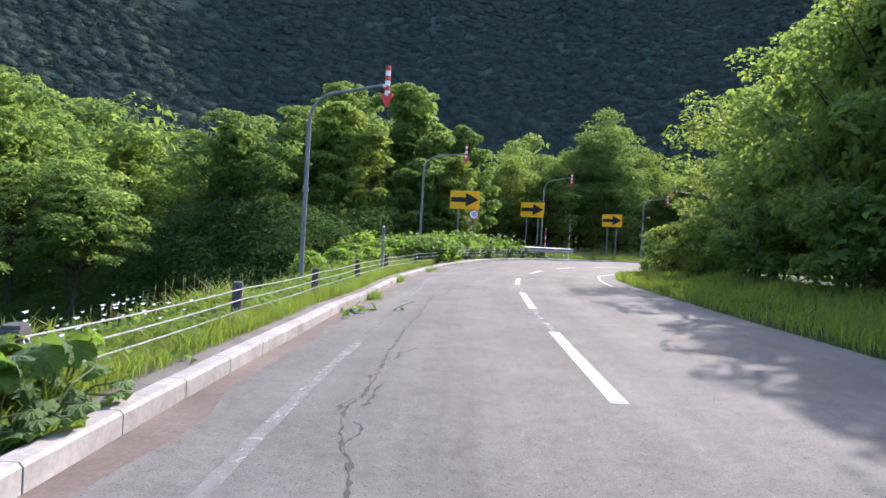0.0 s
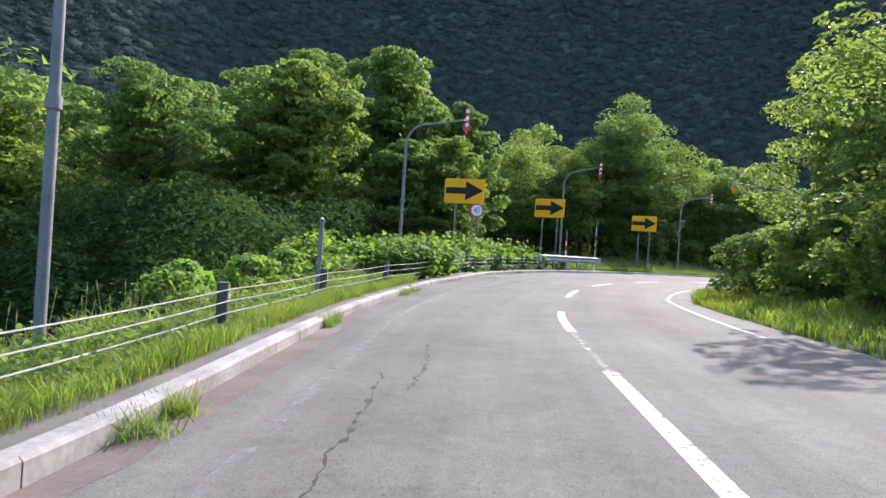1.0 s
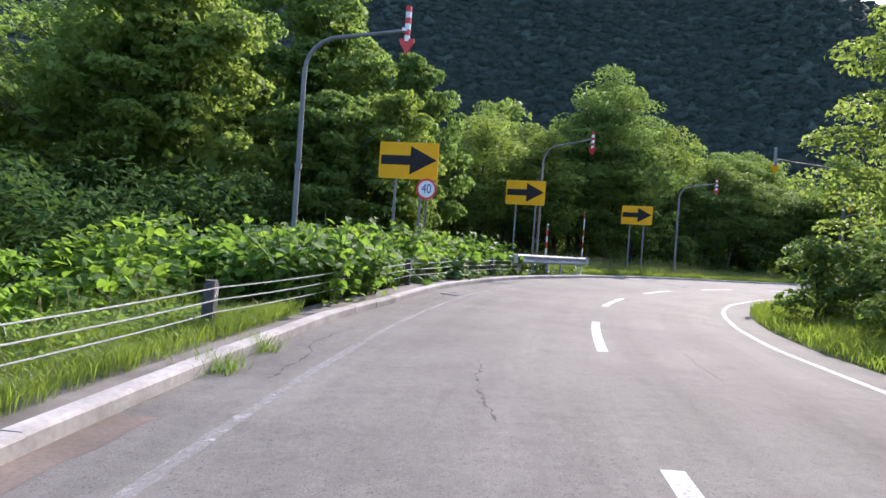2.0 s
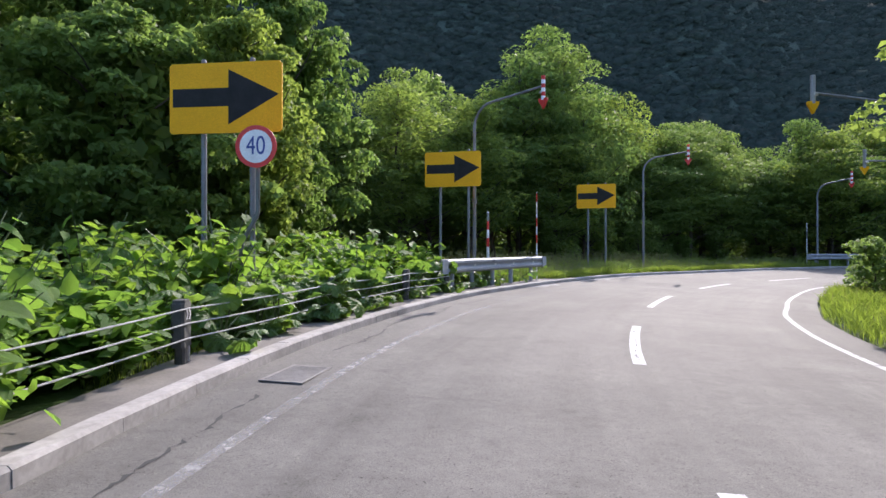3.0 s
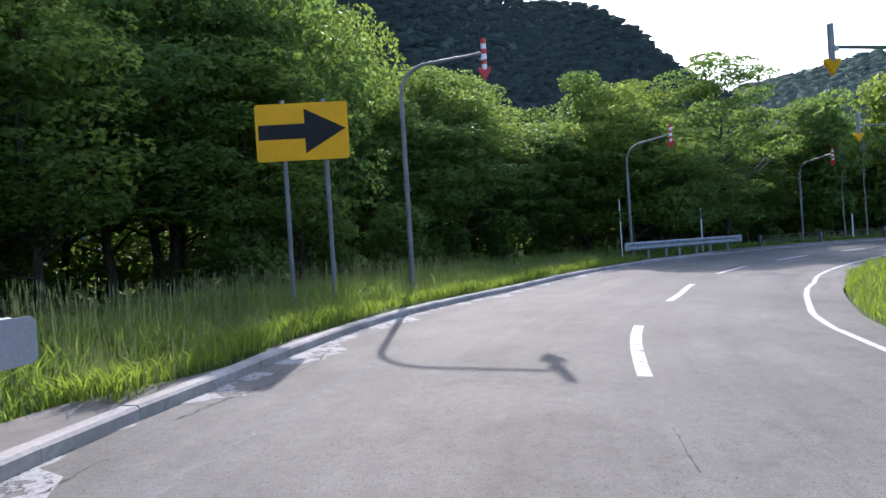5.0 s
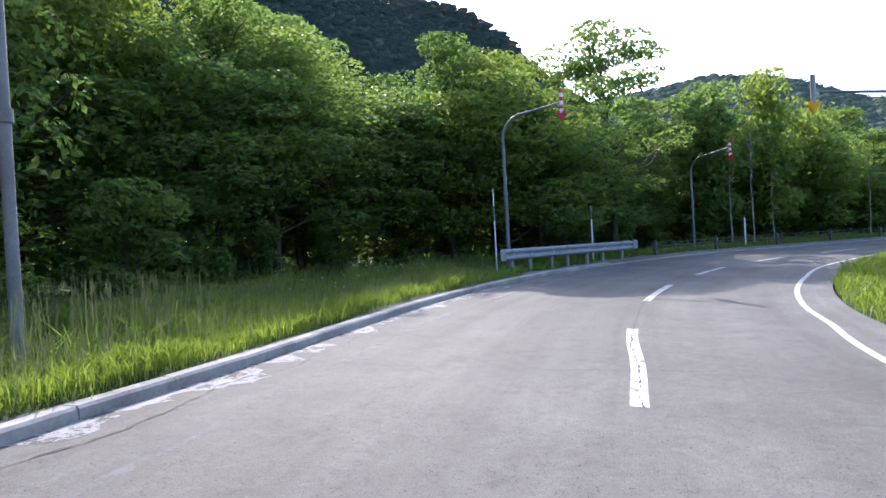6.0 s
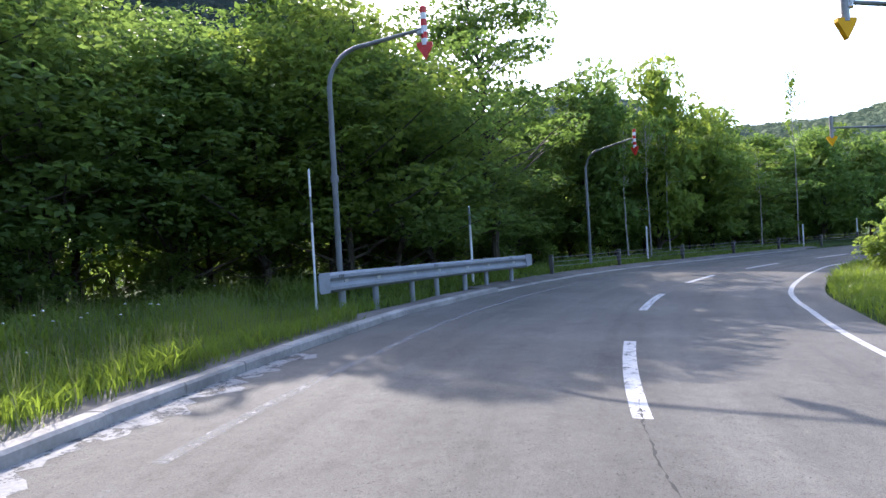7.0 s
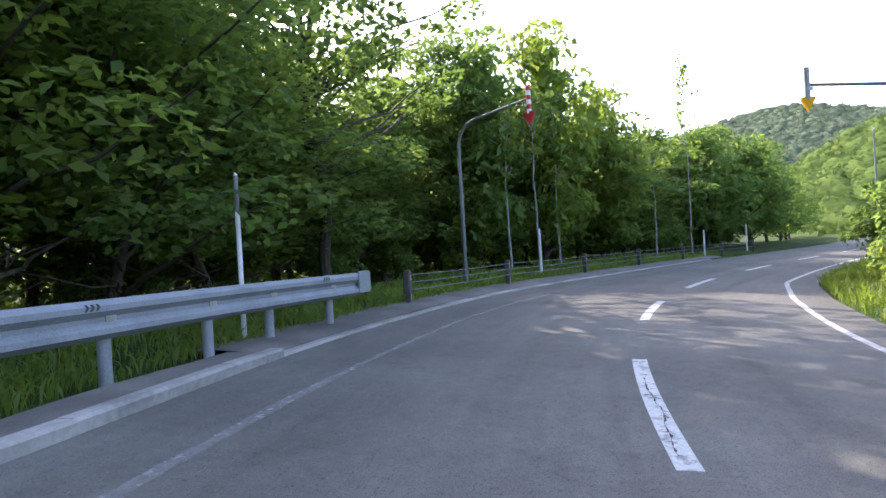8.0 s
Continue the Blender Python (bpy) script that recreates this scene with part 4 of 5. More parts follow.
def make_tree(seed, height, crown_r, crown_base, clumps, leaves, leaf, mat=None, bark=None, trunk_r=0.16, lean=0.3, limbs=14, shape="round", bare=0, flat=0.65, core=12, up=0.9, corners=4, spread=0.0, puff=1.0, dome=0.6, big=2.4):
    """A tapered trunk with limbs and a crown of leaf clumps with gaps; made at the origin."""
    rng = np.random.default_rng(seed)
    g = thing("tree", "leafy green broadleaf tree at the forest edge", "tree")
    top = np.array([rng.normal(0, lean), rng.normal(0, lean), height * 0.9])
    wood = Build()
    spine = crooked(rng, (0, 0, -0.4), top, 8, 0.12 * lean / 0.3)
    wood.tube(spine, list(np.linspace(trunk_r, trunk_r * 0.18, 8)), 8)
    centres, radii = [], []
    for k in range(clumps):
        u = rng.random()
        z = crown_base + (height - crown_base) * (0.04 + 0.94 * u)
        if shape == "round":
            prof = math.sqrt(max(0.05, 1 - (2 * (u - 0.42)) ** 2 / 1.35))
        elif shape == "tall":
            prof = (0.55 + 0.6 * u) * (1 - u**3) + 0.15
        else:
            prof = 1.0 - 0.85 * u
        q = crown_r * prof * math.sqrt(0.25 + 0.75 * rng.random()) if spread == 0 else crown_r * prof * (spread + (1 - spread) * rng.random())
        a = rng.random() * 2 * math.pi
        q *= 0.8 + 0.35 * math.sin(3 * a + seed)
        stem = top * min(1, z / top[2])
        centres.append((stem[0] + q * math.cos(a), stem[1] + q * math.sin(a), z))
        radii.append(crown_r * puff * (0.2 + 0.17 * rng.random()))
    order = rng.permutation(clumps)[: limbs]
    for i in order:
        c = np.array(centres[i])
        z = max(crown_base * 0.5, c[2] - 0.45 * math.hypot(c[0], c[1]) - 0.5)
        z = min(z, height * 0.8)
        r = trunk_r * (1 - 0.8 * z / height) * 0.55
        wood.tube(crooked(rng, top * (z / top[2]), c, 5, 0.12), list(np.linspace(r, 0.015, 5)), 4, False)
    for i in range(bare):
        a, z = rng.random() * 6.28, crown_base * (0.35 + 0.6 * rng.random())
        e = (math.cos(a) * (0.8 + rng.random()), math.sin(a) * (0.8 + rng.random()), z + 0.4)
        wood.tube(crooked(rng, top * (z / top[2]), e, 4, 0.1), [0.025, 0.02, 0.014, 0.006], 4, False)
    part("trunk", wood, bark or BARK, g, smooth=True)
    v, f = leaf_cloud(rng, centres, radii, leaves, leaf, flat, up=up, corners=corners, dome=dome, shell=0.7)
    inner = max(20, leaves // core)
    u = rng.random(inner)
    a = rng.random(inner) * 6.28
    q = crown_r * 0.5 * np.sqrt(rng.random(inner)) * (1 - 0.5 * u)
    core = np.c_[q * np.cos(a) + top[0] * u, q * np.sin(a) + top[1] * u, crown_base + (height - crown_base) * (0.08 + 0.78 * u)]
    v2, f2 = leaf_cloud(rng, core, np.full(inner, 0.25), inner, leaf * big, up=0.4, corners=corners)
    v, f = np.r_[v, v2], np.r_[f, f2 + len(v)]
    part("crown", fast_mesh("crown", v, f, mat or LEAF), None, g)
    return g


def plant(template, x, y, size=1.0, turn=0.0, label="", group="", tall=1.0, sink=0.0):
    z = float(ground_height(x, y)) - sink
    ob = copy_thing(template, pose(x, y, z, 0, 0, turn) @ Matrix.Diagonal((size, size, size * tall, 1)))
    return tagged(ob, label, "", group)


def drop(template):
    """Takes a template away once its copies stand."""
    for o in (*template.children_recursive, template):
        bpy.data.objects.remove(o)


rng = np.random.default_rng(7)
CANOPY = [make_tree(33, 10, 4.6, 4.6, 105, 10000, 0.2, limbs=30, flat=0.46, core=7, trunk_r=0.17, puff=0.58), make_tree(34, 10, 4.2, 3.8, 98, 9500, 0.2, limbs=30, flat=0.46, core=7, puff=0.58)]
ROUND = [make_tree(11, 10, 4.2, 0.8, 96, 11500, 0.22, limbs=26, flat=0.5, core=6, puff=0.8, dome=0.45), make_tree(12, 8, 3.6, 0.4, 86, 10000, 0.21, limbs=24, flat=0.5, core=6, puff=0.8, dome=0.45), make_tree(13, 12, 4.4, 1.2, 104, 12500, 0.23, limbs=28, flat=0.5, core=6, puff=0.8, dome=0.45)]
DISTANT = [make_tree(16, 10, 4.2, 1.2, 110, 5200, 0.42, limbs=12, flat=0.45, corners=3), make_tree(17, 8, 3.6, 0.6, 100, 4600, 0.4, limbs=12, flat=0.45, corners=3), make_tree(18, 12, 4.4, 1.8, 120, 5600, 0.44, limbs=12, flat=0.45, corners=3)]
NEAR = [make_tree(14, 9, 3.9, 0.5, 190, 21000, 0.23, limbs=34, flat=0.46, core=12, up=0.6, puff=0.56, dome=0.5), make_tree(15, 12, 4.3, 0.9, 210, 23000, 0.24, limbs=40, flat=0.46, core=12, up=0.6, puff=0.56, dome=0.5)]
FOREST = [make_tree(21, 11, 3.2, 2.6, 96, 8600, 0.18, LEAF_DEEP, trunk_r=0.12, shape="tall", limbs=30, bare=9, flat=0.55, core=9, up=0.6, puff=0.9, dome=0.35, big=1.5),
          make_tree(22, 13, 3.5, 3.4, 104, 9200, 0.185, LEAF_DEEP, trunk_r=0.14, shape="tall", limbs=32, bare=10, flat=0.55, core=9, up=0.6, puff=0.9, dome=0.35, big=1.5),
          make_tree(23, 9, 2.9, 1.5, 88, 8000, 0.175, LEAF_DEEP, trunk_r=0.1, shape="round", limbs=24, bare=8, flat=0.55, core=9, up=0.6, puff=0.9, dome=0.35, big=1.5)]
BEHIND = [make_tree(25, 11, 3.2, 0.8, 90, 3500, 0.4, LEAF_DEEP, trunk_r=0.12, shape="tall", limbs=10, flat=0.4, core=60, up=0.6, corners=3),
          make_tree(26, 13, 3.5, 1.0, 95, 3800, 0.42, LEAF_DEEP, trunk_r=0.14, shape="tall", limbs=10, flat=0.4, core=60, up=0.6, corners=3),
          make_tree(27, 9, 2.9, 0.5, 85, 3200, 0.38, LEAF_DEEP, trunk_r=0.1, shape="round", limbs=8, flat=0.4, core=60, up=0.6, corners=3)]
AIRY = make_tree(24, 12, 5.8, 5.2, 105, 11000, 0.2, LEAF_DEEP, trunk_r=0.17, lean=0.7, shape="round", limbs=64, bare=2, flat=0.3, core=300, up=0.6, spread=0.3, puff=0.55)
SLIM = [make_tree(31, 10, 1.3, 6.2, 26, 420, 0.2, LEAF, BIRCH, 0.075, 0.15, 20, "tall", 2, core=200)]
SHRUB = [make_tree(41, 2.2, 1.3, 0.15, 34, 2600, 0.15, LEAF, trunk_r=0.04, lean=0.1, limbs=10, core=40), make_tree(42, 3.4, 1.7, 0.2, 44, 3000, 0.18, LEAF_DEEP, trunk_r=0.06, lean=0.15, limbs=10, core=60)]

YOUNG = make_tree(43, 1.9, 1.0, 0.1, 26, 900, 0.16, LEAF_KNOT, trunk_r=0.025, lean=0.1, limbs=14, flat=0.4, core=100)
# the bright trees behind the fence and the knotweed
for x, y, k, h, w in ((-5.8, 38.2, 0, 9.0, 0.92), (-1.6, 45.5, 1, 12.4, 0.95), (-7.0, 50.0, 1, 13.4, 1.05), (2.0, 47.0, 0, 9.6, 0.72), (-0.9, 40.2, 0, 6.2, 0.68), (1.5, 42.0, 0, 6.6, 0.55)):
    plant(NEAR[k], x, y, w, rng.random() * 360, "bright green broadleaf tree rising behind the knotweed", "trees beyond the fence", h / (9, 12)[k] / w)
for x, y, k, h, w in ((-14.0, 44.5, 0, 7.6, 1.0), (-21, 47, 1, 8.5, 1.2), (-28.5, 53, 0, 11.0, 1.35), (-36, 50, 2, 12, 1.2), (-18, 36, 1, 6.5, 0.9), (-24, 38, 0, 7.5, 1.0), 
                      (-30, 38, 0, 9, 1.2), (-34, 30, 2, 11, 1.2), (-5.5, 52, 0, 11, 1.0)):
    t = (ROUND if x > -16 else DISTANT)[k]
    base = (10, 8, 12)[k]
    plant(t, x, y, w, rng.random() * 360, "round bright green broadleaf tree beyond the cable fence", "trees beyond the fence", h / base / w)

for x, y, k, h, w in ((-15.5, 26.0, 0, 8.2, 0.9), (-20.5, 29.5, 1, 9.2, 1.05), (-18.0, 17.0, 1, 9.0, 0.95), (-24, 22, 0, 10.5, 1.1), (-11.0, 33.5, 1, 7.4, 0.8), (-9.6, 41.0, 1, 9.2, 1.05), (-21, 11, 0, 11.5, 1.0), (-25, 34, 0, 10.0, 1.1)):
    plant(CANOPY[k], x, y, w, rng.random() * 360, "spreading green tree over the dark hollow beyond the fence", "trees beyond the fence", h / 10 / w)

# the forest round the outside of the bend
for x, y, k, h in ((7.5, 56.5, 1, 8.8), (4.2, 54.5, 0, 7.0), (11.5, 58.5, 0, 8.6), (15.0, 61.5, 1, 12.5), (19.39, 66.46, 1, 16.0), (17.6, 62.5, 0, 13.0), (23.65, 65.2, 2, 11.3), (26.85, 65.7, 0, 8.8), (21.9, 67.6, 1, 12.2),
                   (1.0, 56.5, 0, 10.5), (-3.0, 58, 1, 12), (8.5, 61.5, 2, 11), (12.5, 65, 1, 9.5), (30.85, 67.3, 0, 9.4), (32.65, 69.5, 0, 10.6)):
    plant(FOREST[k], x, y, 1.0 if h < 12 else 1.15, rng.random() * 360, "tall dark green forest tree behind the bend", "forest trees", h / (11, 13, 9)[k] / (1.0 if h < 12 else 1.15))
S_AT = [along(12, 41), along(18.5, 47), along(21.75, 48.9), along(29.25, 52.7), along(34.25, 54.2), along(37.75, 54.7), along(40.25, 54.8), along(45.25, 54.7)]
forest_edge = lambda s: np.interp(s, S_AT, [-18.0, -16.5, -12.5, -11.8, -12.6, -12.0, -10.5, -10.2])


def shades_open_road(x, y, h):
    """Whether a crown of this height throws its shadow on the sunny stretch of the road."""
    flat_sun = Vector((SUN.x, SUN.y)).normalized()
    for u in (0.55, 0.75, 1.0):
        reach = u * h * math.hypot(SUN.x, SUN.y) / SUN.z
        r = 3.0 if u < 1 else 1.2
        for dx, dy in ((0, 0), (r, 0), (-r, 0), (0, r), (0, -r)):
            s, d = (float(q[0]) for q in project([(x + dx - flat_sun.x * reach, y + dy - flat_sun.y * reach)]))
            if s < along(29.75, 52.7) and float(KERB(s)) - 0.2 < d < 5:
                return True
    return False


for row, (gap, hh) in enumerate(((2.5, 8.0), (3.2, 9.0), (4.0, 10.0), (5.5, 11.5))):
    s = S_AT[0] + row * 1.3
    while s < along(82, 43):
        s += gap * (0.75 + 0.5 * rng.random()) * (1.0 if s < along(59.25, 50.7) else 1.5)
        x, y = on_road(s, float(forest_edge(s)) - (0, 3.0, 6.6, 11.5)[row] + rng.normal(0, 0.7))[0]
        k = int(rng.integers(0, 3))
        h = hh * (0.82 + 0.36 * rng.random())
        if along(21.36, 49.24) < s < along(32.25, 53.7) and row < 3:
            h *= 1.05
        if 42 < x < 52:
            h *= 0.72
        if 58 < x < 82:
            h *= 0.8
        while h > 4.5 and shades_open_road(x, y, h):
            h *= 0.95
        w = 0.9 + 0.2 * rng.random()
        kinds = FOREST if (row == 0 or row == 1 and s < along(46.25, 54.5)) and s < along(59.25, 50.7) else BEHIND
        plant(kinds[k], x, y, w, rng.random() * 360, "tall dark green forest tree behind the bend", "forest trees", h / (11, 13, 9)[k] / w)
# the dense trees that shade the road beyond the marker pole
for x, y, h, k in ((34.4, 65.2, 7.1, 2), (36.2, 64.4, 6.8, 2), (39.45, 64.9, 9.4, 0), (41.45, 65.1, 7.6, 2), (37.85, 62.9, 7.6, 2), (40.05, 62.7, 7.2, 2), (42.65, 63.3, 5.4, 2), (45.05, 64.1, 5.2, 2)):
    plant(FOREST[k], x, y, 1.12, (x * 53) % 360, "tall dark green forest tree behind the bend", "forest trees", h / (11, 13, 9)[k] / 1.12)
# low growth along the forest's foot
s = along(4, 27)
while s < along(80, 43):
    s += 2.0 + rng.random() * 1.8
    d = (float(forest_edge(s)) + 1.3 if s > S_AT[0] else -13.5) + rng.normal(0, 0.6)
    x, y = on_road(s, d)[0]
    plant(SHRUB[1], x, y, 0.5 + 0.4 * rng.random(), rng.random() * 360, "dense dark green shrub at the forest foot", "undergrowth shrubs")
for x, y, h in ((70.25, 54, 10.8), (56.75, 59.6, 7.0), (58.95, 59.2, 6.5), (55.55, 60.4, 6.5), (66.75, 55.7, 6.0)):
    plant(SLIM[0], x, y, 0.62, rng.random() * 360, "slim pale-barked birch with sparse crown", "birches", h / 6.2)
for x, y, h in ((60.75, 60.2, 10.7), (57.75, 62.2, 9.8), (65.25, 58.2, 8.5), (78, 53, 8.0), (84, 50, 8.0), (92, 48, 8.5), (100, 46, 6.5), (108, 44.5, 7.5), (117, 43, 7.5), (127, 42.5, 8), (96, 29, 6.5), (106, 27, 7), (118, 26, 7.5)):
    plant(DISTANT[1], x, y, 0.85, rng.random() * 360, "leafy green tree beside the far road", "far roadside trees", h / 8 / 0.85)

# trees and shrubs on the inside of the bend
for x, y, k, h, w in ((13.4, 22.5, 2, 10.3, 0.9), (16.4, 28.0, 0, 10.4, 0.92), (12.2, 16.0, 1, 9.0, 0.9), (17.5, 33.5, 2, 11.0, 0.85), (22.6, 39.6, 1, 9.8, 0.6), (12.2, 9.5, 0, 9.0, 0.95), (10.8, 12.9, 1, 8.6, 0.72), (13.5, 2.5, 2, 11, 1.0), (19, 22, 2, 13, 1.1),
                      (18, 12, 0, 12, 1.1), (24, 32, 2, 12, 1.1), (48.75, 46.2, 1, 6.0, 0.75), (53.75, 44.7, 0, 7.0, 0.8), (59.25, 42.2, 1, 7.5, 0.9), (66, 40, 0, 8, 0.9), (50, 40, 0, 9, 1.0), (57, 37, 2, 10, 1.0), (74, 37, 1, 8, 1.0)):
    plant((ROUND if x < 17.6 and y > 5 or x == 22.6 else DISTANT)[k], x, y, w, (x * 37 + y * 91) % 360, "broad leafy green tree on the inside of the bend", "trees inside the bend", h / (10, 8, 12)[k] / w)
for x, y, w in ((12.4, 32.1, 0.95), (11.6, 25.0, 1.2), (11.0, 21.3, 1.25), (10.9, 17.6, 1.3), (10.6, 13.2, 1.3), (10.5, 8.6, 1.3), (12.8, 27.6, 1.2), (13.2, 30.0, 1.0), (10.7, 27.2, 0.95), (9.7, 23.5, 1.0), (9.2, 19.8, 0.95), (9.0, 15.5, 1.0), (8.6, 11.0, 1.0), (8.8, 6.5, 1.0), (20.41, 42.45, 0.8), (21.75, 43.7, 0.6), (15.2, 34.4, 0.9), (46.85, 50.1, 0.75), (49.75, 49.3, 1.1), (52.75, 48.5, 1.2), (55.75, 46.9, 1.2)):
    plant(SHRUB[0], x, y, w, rng.random() * 360, "bushy green roadside shrub in the grass", "roadside shrubs")
for x, y, w in ((-4.4, 20.2, 1.05), (-4.9, 17.8, 0.8), (-3.9, 22.3, 1.1), (-4.6, 23.6, 0.95), (-4.2, 18.9, 0.8), (-3.6, 24.8, 0.95)):
    plant(YOUNG, x, y, w, rng.random() * 360, "young light green shrub behind the cable fence", "shrubs behind the fence")
plant(AIRY, 46.6, 62.8, 1.0, 40, "tall airy tree with bare dark branches against the sky", "", 0.97)
plant(AIRY, 47.5, 69.0, 0.95, 160, "tall airy tree with bare dark branches against the sky", "", 0.98)
for t in CANOPY + ROUND + DISTANT + NEAR + FOREST + BEHIND + SLIM + SHRUB + [AIRY, YOUNG]:
    drop(t)


# the forest's depth behind the first rows
gen = np.random.default_rng(17)
sd = along(-2, 30) + (along(110, 36) - along(-2, 30)) * gen.random(800)
qd = np.array([float(forest_edge(s)) for s in sd]) - 4 - 42 * gen.random(800) ** 1.4
pd = on_road(sd, qd)
keep = np.hypot(pd[:, 0] - 0, pd[:, 1] - 46) > 9
pd = pd[keep]
c = np.c_[pd, ground_height(pd[:, 0], pd[:, 1]) + 0.4 + 7.6 * gen.random(len(pd)) ** 1.2]
v, f = leaf_cloud(gen, c, 1.4 + 1.2 * gen.random(len(pd)), 105000, 0.62, 0.8, 0.3, corners=3)
tagged(new("forest_depth", fast_mesh("forest_depth", v, f, LEAF_DEEP)), "dense dark foliage in the depth of the forest", "forest", kind="stuff")
sd = along(-2, 30) + (along(90, 39) - along(-2, 30)) * gen.random(620)
pd = on_road(sd, np.array([float(forest_edge(s)) for s in sd]) - 1.0 - 12 * gen.random(620))
pd = pd[np.hypot(pd[:, 0], pd[:, 1] - 46) > 9]
c = np.c_[pd, ground_height(pd[:, 0], pd[:, 1]) + 0.2 + 1.7 * gen.random(len(pd))]
v, f = leaf_cloud(gen, c, 0.7 + 0.7 * gen.random(len(pd)), 42000, 0.34, 0.7, 0.2, corners=3)
tagged(new("forest_undergrowth", fast_mesh("forest_undergrowth", v, f, LEAF_DEEP)), "dark leafy undergrowth between the forest trunks", "undergrowth", kind="stuff")
sd = along(-1, -40) + (along(2.2, 24) - along(-1, -40)) * gen.random(230)
pd = on_road(sd, -8.6 - 36 * gen.random(230) ** 1.3)
c = np.c_[pd, ground_height(pd[:, 0], pd[:, 1]) + 0.2 + 1.6 * gen.random(len(pd))]
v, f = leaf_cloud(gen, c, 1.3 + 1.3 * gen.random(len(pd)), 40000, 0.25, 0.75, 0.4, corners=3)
tagged(new("hollow_thicket", fast_mesh("hollow_thicket", v, f, LEAF_SHADED)), "shaded dark green scrub filling the hollow beyond the fence", "scrub", kind="stuff")
sd = along(0, -6) + (along(9, 36) - along(0, -6)) * gen.random(300)
pd = on_road(sd, np.where(sd > along(3.6, 23), -12.0, -9.2) - 15 * gen.random(300) ** 1.3)
c = np.c_[pd, ground_height(pd[:, 0], pd[:, 1]) + 0.3 + 1.9 * gen.random(len(pd)) ** 2]
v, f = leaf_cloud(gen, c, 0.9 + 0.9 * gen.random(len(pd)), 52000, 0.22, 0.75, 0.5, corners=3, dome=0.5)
tagged(new("hollow_bushes", fast_mesh("hollow_bushes", v, f, LEAF_SHADED)), "tangled bushes on the slope below the fence", "scrub", kind="stuff")


pd = np.c_[-14 + 11.5 * gen.random(170), 26 + 15 * gen.random(170)]
pd = pd[pd[:, 0] < -6.5 + 0.42 * (pd[:, 1] - 26)]
c = np.c_[pd, ground_height(pd[:, 0], pd[:, 1]) + 0.3 + 1.8 * gen.random(len(pd))]
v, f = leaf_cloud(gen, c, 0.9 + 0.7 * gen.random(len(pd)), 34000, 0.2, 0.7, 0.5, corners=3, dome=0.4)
tagged(new("slope_scrub", fast_mesh("slope_scrub", v, f, LEAF_SHADED)), "shaded dark leafy scrub below the trees behind the knotweed", "scrub", kind="stuff")


